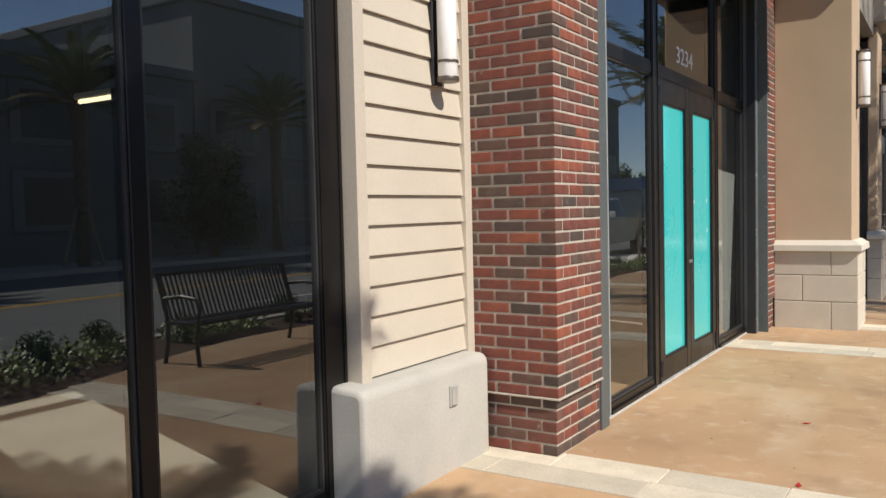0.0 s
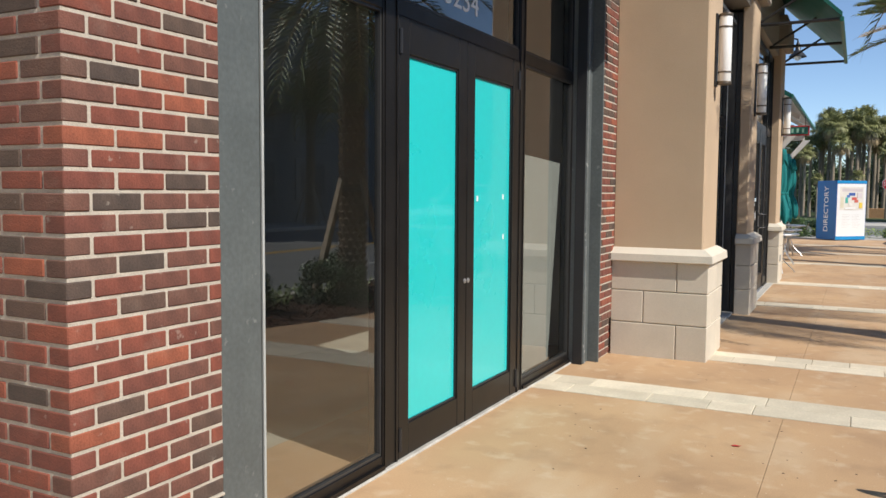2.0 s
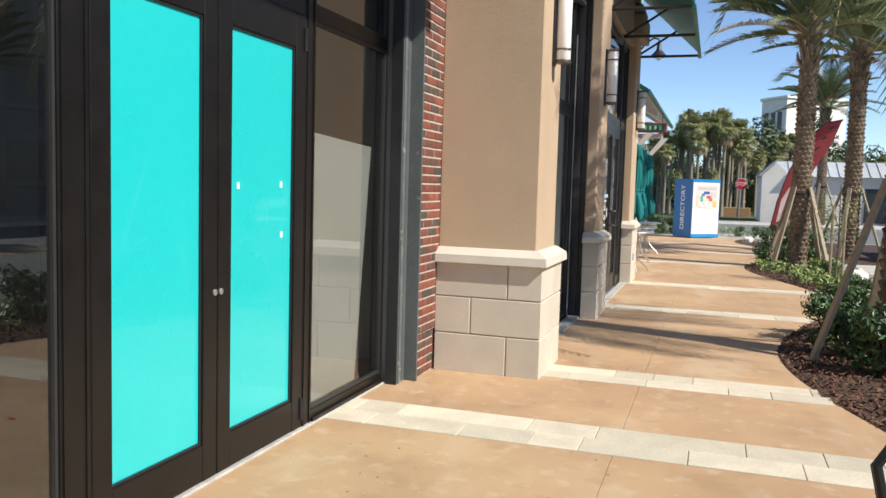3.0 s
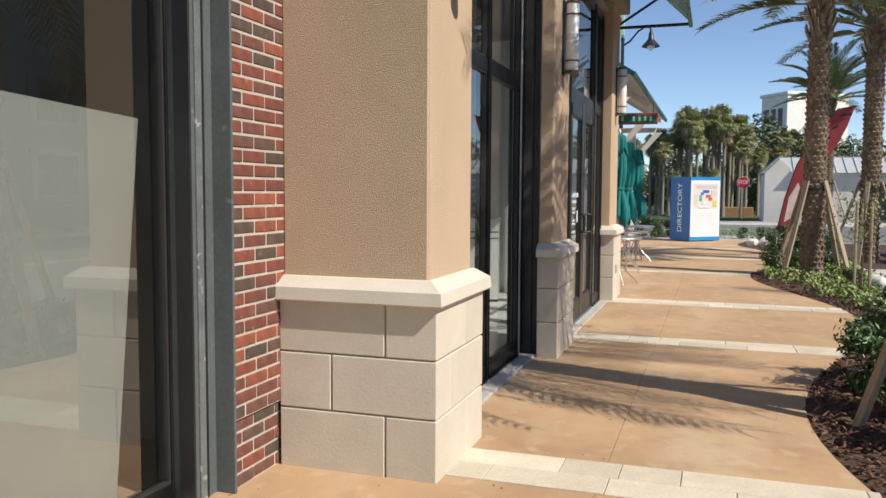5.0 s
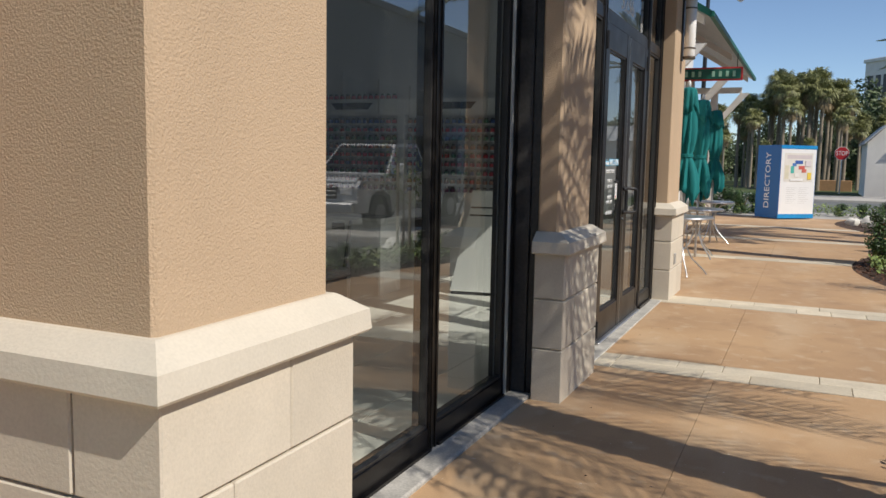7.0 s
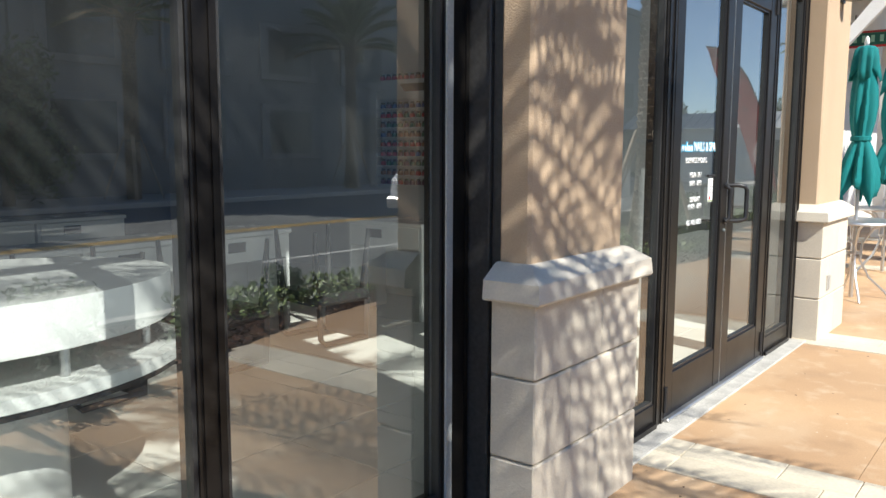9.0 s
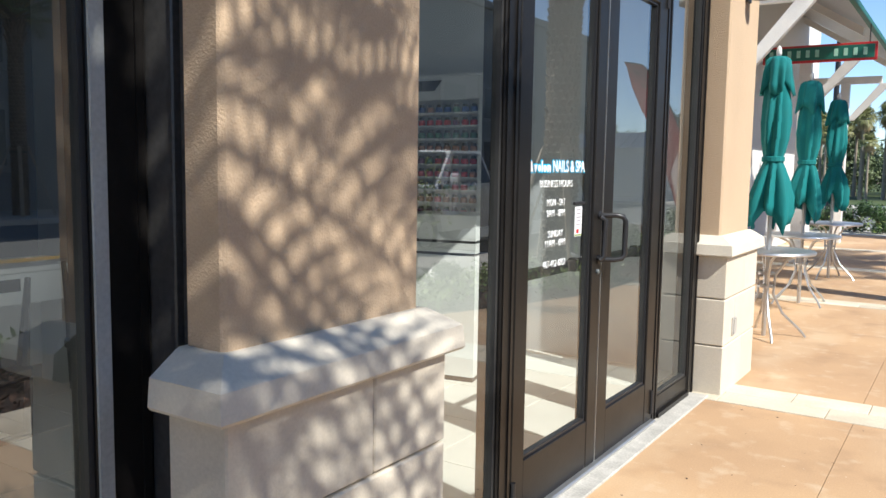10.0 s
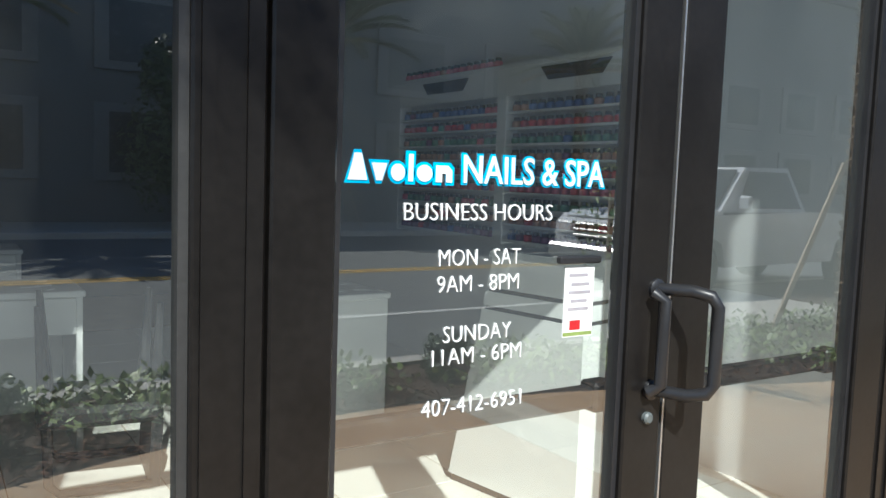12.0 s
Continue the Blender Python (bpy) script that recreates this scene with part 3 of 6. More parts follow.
def door_leaf(label, x, y0, y1, z1, stile, low, glass, film=None, hinge_left=True):
    """A glazed leaf hung in its frame."""
    d = thing("door_1", label, "door", (x, y0, 0), kind="structure")
    w = y1 - y0
    part("hinge_stile", Shape().bevelled(-0.03, 0.03, 0.003, stile, 0.012, z1, 0.004), BRONZE, d)
    part("lock_stile", Shape().bevelled(-0.03, 0.03, w - stile, w - 0.003, 0.012, z1, 0.004), BRONZE, d)
    part("bottom_rail", Shape().bevelled(-0.028, 0.028, stile, w - stile, 0.012, low, 0.004), BRONZE, d)
    part("top_rail", Shape().bevelled(-0.028, 0.028, stile, w - stile, z1 - 0.19, z1, 0.004), BRONZE, d)
    s = Shape()
    for a, b in ((stile, stile + 0.012), (w - stile - 0.012, w - stile)):
        s.box(-0.012, 0.018, a, b, low, z1 - 0.19)
    for a, b in ((low, low + 0.012), (z1 - 0.202, z1 - 0.19)):
        s.box(-0.012, 0.018, stile + 0.012, w - stile - 0.012, a, b)
    part("bead", s, BLACK, d)
    pane(-0.004, 0.004, stile + 0.001, w - stile - 0.001, low + 0.001, z1 - 0.191, glass, d)
    if film:
        part("film", Shape().box(0.006, 0.008, stile + 0.012, w - stile - 0.012, low + 0.012, z1 - 0.202), film, d, "turquoise vinyl film covering the glass")
    hy = 0.012 if hinge_left else w - 0.012
    for z in (0.06, z1 - 0.2):
        part("pivot", Shape().tube([(0.034, hy, z), (0.034, hy, z + 0.13)], 0.011, 8), BLACK, d)
    return d


storefront("window_1", "dark storefront window beside the cream siding", None, -2.375, [(-6.2, -6.1), (-4.6, -4.5), (-2.75, -2.65), (-0.917, -0.842), (0.097, 0.279)], 3.9, (3.2, 3.3), GLASS_DARK, 0.1)
storefront("window_2", "dark aluminium storefront with a transom over the turquoise doors", None, -1.84, [(2.36, 2.392), (3.345, 3.505), (5.225, 5.345), (6.45, 6.56)], 3.75, (2.43, 2.52), GLASS_DARK, 0.085, [(3.5, 5.3)])
storefront("window_3", "dark aluminium storefront window of the nail salon", None, -1.11, [(7.84, 8.0), (9.15, 9.24), (10.165, 10.31)], 3.7, (2.3, 2.4), GLASS, 0.13)
storefront("window_4", "dark aluminium storefront round the salon's glass doors", None, -0.955, [(11.02, 11.06), (11.68, 11.785), (13.41, 13.5), (14.07, 14.2)], 3.7, (2.43, 2.52), GLASS, 0.13, [(11.78, 13.45)])
door_leaf("closed shop door covered with turquoise film", -1.845, 3.505, 4.355, 2.43, 0.115, 0.195, GLASS_DARK, TEAL_FILM)
door_leaf("closed shop door covered with turquoise film", -1.845, 4.357, 5.225, 2.43, 0.115, 0.195, GLASS_DARK, TEAL_FILM, False)
nail_a = door_leaf("closed glass salon door with opening hours in white vinyl", -0.958, 11.787, 12.612, 2.43, 0.105, 0.25, GLASS)
door_leaf("closed glass salon door with a black pull handle", -0.958, 12.617, 13.41, 2.43, 0.12, 0.25, GLASS, None, False)
walls("wall_panel", "dark metal infill beside the salon windows", [(-1.2, -1.0, 7.8, 7.842, 0, 3.7), (-1.03, -0.93, 10.9, 11.02, 0, 3.7)], BRONZE)
solo("sill", Shape().bevelled(-1.25, -0.95, 7.9, 10.3, -0.05, 0.02, 0.008).bevelled(-1.05, -0.815, 11.09, 14.15, -0.05, 0.01, 0.004).bevelled(-1.95, -1.79, 2.3, 6.6, -0.05, 0.012, 0.006), SILLSTONE, "grey concrete sill strip under the storefronts", "sill", kind="structure")
# daylight through the gap between the leaves, drawn as a thin pale strip
part("gap_light_strip", Shape().box(0.0, 0.031, 0.8255, 0.8295, 0.02, 2.42), ALU, nail_a, "pale strip drawn for the light showing between the leaves")
solo("threshold", Shape().bevelled(-1.02, -0.9, 11.79, 13.41, 0.008, 0.03, 0.006), ALU, "aluminium door threshold", "threshold", kind="structure")


# steel posts beside the first storefront
def steel_post(y, flip, x):
    p = thing("steel_post", "green-grey painted steel channel post at the storefront's edge", "post", (x, y, 0), group="steel posts", kind="structure")
    s = -1 if flip else 1
    part("web", Shape().bevelled(-0.2, 0.0, min(0, s * 0.13), max(0, s * 0.13), 0, 3.8, 0.004), STEEL, p)
    part("flange", Shape().bevelled(-0.2, -0.07, min(s * 0.13, s * 0.318), max(s * 0.13, s * 0.318), 0, 3.8, 0.004), STEEL, p)
    return p


steel_post(2.038, False, -1.735)
solo("edge_strip", Shape().box(-1.815, -1.807, 2.368, 2.382, 0.02, 3.2), EDGEGREY, "pale metal edge strip beside the steel post", "trim", kind="structure")
post = thing("steel_post", "green-grey painted steel post stepped beside the brick", "post", (0, 6.46, 0), group="steel posts", kind="structure")
part("web", Shape().bevelled(-1.9, -1.70, 0.0, 0.165, 0, 3.8, 0.004), STEEL, post)
part("flange", Shape().bevelled(-1.9, -1.60, 0.165, 0.182, 0, 3.8, 0.003), STEEL, post)
part("bead", Shape().bevelled(-1.78, -1.694, -0.012, 0.0, 0, 3.8, 0.003), BLACK, post)
part("edge_strip", Shape().bevelled(-1.702, -1.690, 0.03, 0.075, 0, 3.8, 0.003), PALESTEEL, post, "pale scuffed steel strip")
# shadow line drawn as a thin black strip on the web's face
part("shadow_strip", Shape().box(-1.7, -1.697, 0.085, 0.1, 0, 3.8), BLACK, post)


# ---- wall lamps ----
def sconce(x, y, z, label):
    s = thing("wall_sconce", label, "wall lamp", (x, y, z), group="wall sconces")
    part("back_plate", Shape().bevelled(-0.002, 0.02, -0.045, 0.045, -0.02, 0.63, 0.004), BLACK, s)
    m = pose(0.085, 0, 0)
    part("tube", Shape().lathe([(0.052, 0.02), (0.055, 0.025), (0.055, 0.6), (0.052, 0.605)], 20, m), OPAL, s, "white opal glass tube", smooth=True)
    for a, b in ((-0.005, 0.022), (0.098, 0.112), (0.5, 0.514), (0.6, 0.626)):
        part("band", Shape().lathe([(0.05, a), (0.06, a), (0.061, a + 0.003), (0.061, b - 0.003), (0.06, b), (0.05, b)], 20, m), BRONZE_LIGHT, s, "bronze metal band", smooth=True)
    for z0 in (0.0, 0.585):
        part("arm", Shape().bevelled(0.015, 0.04, -0.018, 0.018, z0, z0 + 0.03, 0.003), BRONZE_LIGHT, s)
    return s


BRONZE_LIGHT = material("aged_bronze", (0.16, 0.13, 0.10), rough=0.4, metal=0.6, vary=0.15)
sconce(-2.29, 1.03, 2.13, "tubular white wall sconce on the cream siding")
for yy in (7.475, 10.625, 14.605):
    sconce(-0.815, yy, 2.48, "tubular white wall sconce on a stucco pier")


# ---- overhead canopies ----
def canopy(y0, y1, x_wall, x_front, z_front, rise, label):
    c = thing("canopy", label, "canopy", group="storefront canopies")
    z_wall = z_front + rise
    part("sheet", Shape().prism([(x_wall, z_wall), (x_front, z_front), (x_front, z_front + 0.03), (x_wall, z_wall + 0.03)], y0, y1, "y"), GREENMETAL, c, "green standing-seam metal sheet")
    for i in range(int((y1 - y0) / 0.4) + 1):
        y = min(y0 + i * 0.4, y1 - 0.025)
        part("seam", Shape().prism([(x_wall, z_wall + 0.03), (x_front, z_front + 0.03), (x_front, z_front + 0.06), (x_wall, z_wall + 0.06)], y, y + 0.02, "y"), GREENMETAL, c)
    part("front_rail", Shape().bevelled(x_front - 0.03, x_front + 0.02, y0, y1, z_front - 0.06, z_front + 0.0, 0.006), GREENMETAL, c)
    for y in (y0 + 0.05, (y0 + y1) / 2, y1 - 0.05):
        part("tie_rod", Shape().tube([(x_wall - 0.05, y, z_front - 0.02), (x_front, y, z_front - 0.02)], 0.022, 8), BLACK, c)
        part("brace", Shape().tube([(x_wall - 0.05, y, z_front - 0.02), (x_wall + (x_front - x_wall) * 0.6, y, z_front + rise * 0.4)], 0.018, 8), BLACK, c)
    return c


canopy(2.3, 6.4, -1.66, -0.35, 3.95, 1.0, "green metal canopy with black tie rods over the turquoise doors")
canopy(11.3, 15.1, -0.86, 0.12, 3.74, 0.95, "green metal canopy with black tie rods over the salon doors")

# ---- things inside and on the first storefront ----
board = Shape().prism([(-0.38, 0), (0.46, 0), (0.62, 1.74), (-0.38, 1.79)], -0.006, 0.006, "x")
b = solo("cover_board", board, GREYPAPER, "pale grey board leaning inside the side window", "board", (-1.9, 5.73, 0.002))
b.matrix_basis = pose(-1.925, 5.73, 0.0, 0, 1.0, 0)
writing("3234", 0.2, TEXTWHITE, (-1.842, 4.32, 2.68), 90, None, "white street number 3234 on the transom glass", 0.48, "house_number")
tagged(bpy.data.objects["house_number"], category="sign")
writing("3236", 0.2, TEXTWHITE, (-0.957, 12.6, 2.68), 90, None, "white street number 3236 on the transom glass", 0.48, "salon_number")
tagged(bpy.data.objects["salon_number"], category="sign")
tube_light = thing("strip_light", "glowing fluorescent strip hanging in the dark shop", "ceiling light", (-5.0, 0.86, 2.28))
part("housing", Shape().bevelled(-0.32, 0.32, -0.04, 0.04, 0.015, 0.06, 0.01), WHITEPAINT, tube_light)
part("lamp_tube", Shape().tube([(-0.3, 0, 0), (0.3, 0, 0)], 0.016, 10), glow_material("lit_tube", (1.0, 0.8, 0.5), 2.5), tube_light)
part("hanger", Shape().tube([(-0.25, 0, 0.06), (-0.25, 0, 1.42)], 0.004, 6), BLACK, tube_light)
part("hanger", Shape().tube([(0.25, 0, 0.06), (0.25, 0, 1.42)], 0.004, 6), BLACK, tube_light)
STICKER = material("white_sticker", (0.8, 0.82, 0.82), rough=0.5, bump=0)
for yy, zz in ((4.56, 1.45), (4.99, 1.46), (5.0, 1.18)):
    solo("sticker", Shape().box(0, 0.0012, -0.012, 0.012, -0.018, 0.018), STICKER, "small white sticker on the turquoise film", "sticker", (-1.8365, yy, zz), group="door stickers")
for yy in (4.33, 4.38):
    lock = solo("door_lock", Shape().lathe([(0.016, 0), (0.016, 0.006), (0.012, 0.009)], 14, pose(0, 0, 0, 0, 90, 0)), ALU, "round metal cylinder lock on the turquoise door", "lock", (-1.8155, yy, 0.93), smooth=True, group="door locks")

for x, y, a in ((-0.65, 2.79, 30), (-0.5, 1.53, 100), (-0.2, 4.7, 10)):
    lf = Shape().add([(-0.028, 0, 0.002), (-0.008, -0.013, 0.006), (0.02, -0.009, 0.004), (0.034, 0, 0.009), (0.02, 0.009, 0.004), (-0.008, 0.013, 0.006), (0, 0, 0.001)],
                     [(0, 1, 6), (1, 2, 6), (2, 3, 6), (3, 4, 6), (4, 5, 6), (5, 0, 6)])
    solo("fallen_leaf", lf, RED, "small curled red leaf lying on the pavement", "leaf", (x, y, 0.001), a, group="fallen leaves")
rng = random.Random(17)
bits = Shape()
for _ in range(260):
    m = pose(rng.uniform(-1.7, 1.1), rng.uniform(0, 14), 0.0015, 0, 0, rng.uniform(0, 360))
    q = rng.uniform(0.003, 0.009)
    bits.add([(-q, -q * 0.5, 0), (q, -q * 0.4, 0), (q * 0.6, q * 0.6, 0.002), (-q * 0.7, q * 0.4, 0.001)], [(0, 1, 2, 3)], m)
solo("litter_specks", bits, MULCH, "tiny specks of dry plant litter on the pavement", "litter", kind="stuff")

# ---- salon door fittings ----
handle = thing("pull_handle", "black bent-bar pull handle on the salon door", "door handle", (-0.928, 12.575, 0))
bar = [(0, 0, 1.185), (0.055, 0.03, 1.187), (0.078, 0.05, 1.18), (0.085, 0.06, 1.16), (0.085, 0.06, 1.01), (0.078, 0.05, 0.992), (0.055, 0.03, 0.985), (0, 0, 0.985)]
part("grip", Shape().tube([(x * 1.2, y, z) for x, y, z in bar], 0.0125, 12), BLACK, handle, smooth=True)
part("inner_bar", Shape().tube([(0.012, -0.02, 1.18), (0.03, -0.005, 1.165), (0.03, -0.005, 1.0), (0.012, -0.02, 0.985)], 0.013, 12), BLACK, handle, smooth=True)
for z in (1.185, 0.985):
    part("rose", Shape().lathe([(0.02, 0), (0.02, 0.006), (0.014, 0.01)], 14, pose(0, 0, z, 0, 90, 0)), BLACK, handle, smooth=True)
solo("door_lock", Shape().lathe([(0.012, 0), (0.012, 0.008), (0.008, 0.012)], 16, pose(0, 0, 0, 0, 90, 0)), STEEL, "round grey cylinder lock below the pull handle", "lock", (-0.928, 12.567, 0.93), smooth=True)
for y0, y1 in ((11.9, 12.5), (12.745, 13.28)):
    pb = thing("push_bar", "black push bar across the inside of a salon door", "push bar", (-1.01, 0, 0.96), group="push bars")
    part("bar", Shape().bevelled(-0.02, 0.012, y0 - 0.04, y1 + 0.03, -0.022, 0.022, 0.006), BLACK, pb)
    for y in (y0 - 0.05, y1 + 0.02):
        part("bracket", Shape().bevelled(-0.03, 0.02, y - 0.03, y + 0.03, -0.03, 0.03, 0.006), BLACK, pb)
for w, z, sz, wd in (("BUSINESS HOURS", 1.328, 0.042, 0.305), ("MON - SAT", 1.252, 0.041, 0.168), ("9AM - 8PM", 1.208, 0.041, 0.168), ("SUNDAY", 1.123, 0.041, 0.14), ("11AM - 6PM", 1.085, 0.041, 0.185), ("407-412-6951", 1.0, 0.041, 0.207)):
    ob = writing(w, sz, TEXTWHITE, (-0.9525, 12.172, z), 90, None, "white vinyl opening hours lettered on the glass door", wd, "door_lettering", -0.0007)
    tagged(ob, category="lettering", group="opening hours")
sign = thing("shop_sign", "cyan-edged white vinyl salon sign on the glass door", "sign", (-0.9525, 0, 1.398))
ob = writing("NAILS & SPA", 0.066, TEXTBLUE, (0, 12.285, 0), 90, sign, "cyan letter outline", 0.324, fat=0.004)
for v in ob.data.vertices:
    v.co.z *= 0.5
ob2 = writing("NAILS & SPA", 0.066, TEXTWHITE, (0.0016, 12.285, 0), 90, sign, "white letters", 0.314, fat=0.0004)
for y0, kind, w, h in ((11.918, "wedge", 0.036, 0.044), (11.958, "notch", 0.03, 0.03), (11.992, "disc", 0.028, 0.03), (12.024, "bar", 0.011, 0.046), (12.039, "disc", 0.032, 0.03), (12.075, "arch", 0.034, 0.03)):
    for grow, x0, mt in ((0.0035, -0.001, TEXTBLUE), (-0.0015, 0.0008, TEXTWHITE)):
        ya, yb, za, zb = y0 - grow, y0 + w + grow, -0.022 - grow, -0.022 + h + grow
        ym = (ya + yb) / 2
        if kind == "wedge":
            pts = [(ya, za), (yb, za), (ym + 0.006, zb), (ym - 0.006, zb)]
        elif kind == "notch":
            pts = [(ym - 0.005, za), (ym + 0.005, za), (yb, zb), (ya, zb)]
        elif kind == "disc":
            pts = [(ym + (yb - ya) / 2 * math.cos(q * math.tau / 14), (za + zb) / 2 + (zb - za) / 2 * math.sin(q * math.tau / 14)) for q in range(14)]
        elif kind == "bar":
            pts = [(ya, za), (yb, za), (yb, zb), (ya, zb)]
        else:
            pts = [(ya, za), (ym - 0.004, za), (ym - 0.004, zb - 0.013), (ym + 0.004, zb - 0.013), (ym + 0.004, za), (yb, za), (yb, zb - 0.008), (yb - 0.008, zb), (ya, zb)]
        part("letter_shape", Shape().prism([(q, r) for q, r in pts], x0, x0 + 0.0016, "x"), mt, sign)
note = thing("paper_note", "white paper note with red and green printing taped to the door", "note", (-0.9525, 12.398, 1.165))
part("sheet", Shape().box(-0.0006, 0.0006, -0.036, 0.036, -0.065, 0.065), TEXTWHITE, note)
INK = material("grey_ink", (0.35, 0.33, 0.36), rough=0.7, bump=0)
for k, z in enumerate((0.05, 0.033, 0.018, 0.002, -0.013)):
    part("print_line", Shape().box(0.0008, 0.0012, -0.026 + 0.006 * (k % 2), 0.02 + 0.004 * (k % 3), z - 0.003, z + 0.003), INK, note)
part("red_print", Shape().box(0.0008, 0.0012, -0.02, 0.006, -0.052, -0.034), RED, note)
part("green_print", Shape().box(0.0008, 0.0012, -0.035, 0.035, -0.063, -0.056), GROUNDCOVER, note)
solo("mail_clip", Shape().bevelled(-0.004, 0.012, -0.05, 0.05, -0.007, 0.007, 0.003), BLACK, "black strip clip above the paper note", "clip", (-0.9525, 12.392, 1.244))

# ---- salon furniture ----
RACKGREY = material("pale_grey_laminate", (0.70, 0.71, 0.72), rough=0.4, vary=0.03)
rack = thing("polish_rack", "pale grey wall rack of nail polish, two bays of full shelves", "display rack", (-4.01, 14.6, 0.98))
part("back_panel", Shape().box(-1.4, 1.4, -0.03, 0.0, 0.0, 1.1), RACKGREY, rack)
for x in (-1.4, -0.05, 1.3):
    part("upright", Shape().bevelled(x, x + 0.1, -0.13, -0.03, 0.0, 1.1, 0.004), RACKGREY, rack)
for x in (-1.3, 0.05):
    part("header", Shape().box(x, x + 1.25, -0.13, -0.11, 0.93, 1.1), RACKGREY, rack)
    part("name_plate", Shape().prism([(x + 0.33, 1.08), (x + 0.4, 1.0), (x + 0.85, 1.0), (x + 0.92, 1.08)], -0.136, -0.13, "y"), BLACK, rack, "dark plate with unreadable script")
    for k in range(9):
        part("shelf", Shape().box(x, x + 1.25, -0.125, -0.03, 0.02 + k * 0.1, 0.034 + k * 0.1), RACKGREY, rack)
part("top_shelf", Shape().box(-1.42, 1.42, -0.14, 0, 1.1, 1.125), RACKGREY, rack)
CAPS = material("black_cap", (0.03, 0.03, 0.03), rough=0.3, bump=0)
POLISH = [material("polish_" + n, c, rough=0.15, vary=0.05, bump=0) for n, c in (("red", (0.55, 0.02, 0.035)), ("pink", (0.58, 0.10, 0.15)), ("green", (0.07, 0.22, 0.14)), ("plum", (0.15, 0.04, 0.12)), ("nude", (0.42, 0.2, 0.13)), ("blue", (0.05, 0.12, 0.35)))]
bottle_mesh = Shape().lathe([(0.026, 0), (0.029, 0.004), (0.029, 0.036), (0.02, 0.043)], 12)
cap_mesh = Shape().lathe([(0.02, 0.042), (0.0215, 0.045), (0.021, 0.062), (0.018, 0.064)], 12).mesh("cap", CAPS, True)
glass_meshes = [bottle_mesh.mesh("bottle", m, True) for m in POLISH]
rng = random.Random(9)
order = (3, 4, 2, 1, 0, 4, 2, 0, 5)
for bay in range(2):
    for k in range(10):
        if k == 9 and bay == 1:
            continue
        colour = order[k] if k < 9 else 1
        for i in range(15):
            bx, bz = -5.25 + bay * 1.35 + i * 0.081, (0.98 + 0.034 + k * 0.1 if k < 9 else 2.105)
            o = new("polish_bottle")
            o.location = (bx, 14.51, bz)
            c = colour if rng.random() < 0.75 else rng.randrange(6)
            tagged(o, "small round pot of nail polish with a black cap", "bottle", "nail polish bottles")
            part("bottle", glass_meshes[c], POLISH[c], o)
            part("cap", cap_mesh, CAPS, o)
desk = thing("reception_desk", "white reception desk with a leaning end and two dark grooves", "desk", (0, 0, 0.006))
GLOSSWHITE = material("gloss_white_panel", (0.78, 0.78, 0.76), rough=0.25, vary=0.02, bump=0)


def desk_slice(z0, z1, inset=0.0):
    """A level slice of the desk, whose one end leans inwards towards the top."""
    verts = []
    for z in (z0, z1):
        f = z / 1.08
        verts += [(-2.86 + 0.24 * f + inset, 13.39 + 0.04 * f + inset, z), (-2.14 - inset, 13.52 + inset, z), (-2.24 - inset, 13.95 - inset, z), (-2.95 + 0.24 * f + inset, 13.82 - inset, z)]
    return Shape().add(verts, [(3, 2, 1, 0), (4, 5, 6, 7), (0, 1, 5, 4), (1, 2, 6, 5), (2, 3, 7, 6), (3, 0, 4, 7)])


part("plinth", desk_slice(0.0, 0.035, 0.012), BLACK, desk)
part("front", desk_slice(0.035, 0.82), GLOSSWHITE, desk)
part("groove", desk_slice(0.82, 0.838, 0.01), BLACK, desk)
part("middle_band", desk_slice(0.838, 0.9), GLOSSWHITE, desk)
part("groove", desk_slice(0.9, 0.918, 0.01), BLACK, desk)
part("top_band", desk_slice(0.918, 1.05), GLOSSWHITE, desk)
part("top", desk_slice(1.05, 1.08, -0.012), GLOSSWHITE, desk)

def manicure_table(x, y, turn, label):
    """A white drawer desk; its drawer front with the hand slot faces local +x."""
    t = thing("manicure_table", label, "table", (x, y, 0.006), turn, group="manicure tables")
    part("top", Shape().bevelled(-0.24, 0.26, -0.4, 0.4, 0.76, 0.79, 0.005), GLOSSWHITE, t)
    dr = part("drawer", Shape().bevelled(0.225, 0.245, -0.36, 0.36, 0.58, 0.755, 0.004), GLOSSWHITE, t)
    part("hand_slot", Shape().bevelled(0.244, 0.25, -0.17, -0.02, 0.655, 0.725, 0.002), BLACK, dr, "dark hand slot")
    part("carcass", Shape().bevelled(-0.22, 0.225, -0.36, 0.36, 0.58, 0.76, 0.004), GLOSSWHITE, t)
    for yy in (-0.39, 0.36):
        part("side_panel", Shape().bevelled(-0.23, 0.24, yy, yy + 0.03, 0.0, 0.76, 0.004), GLOSSWHITE, t)
    part("back_panel", Shape().bevelled(-0.23, -0.21, -0.36, 0.36, 0.1, 0.58, 0.003), GLOSSWHITE, t)
    return t


for y in (9.2, 10.0, 10.8, 11.62):
    manicure_table(-4.2, y, 0, "white drawer desk with a dark hand slot on the tile floor")
manicure_table(-3.8, 13.12, -88, "white drawer desk standing crosswise beside the reception desk")
for y in (9.95, 10.75, 11.55):
    manicure_table(-6.3, y, 0, "white drawer desk with a dark hand slot on the tile floor")
CHAIRGREY = material("charcoal_wood", (0.03, 0.03, 0.031), rough=0.5, vary=0.15, scale=8)


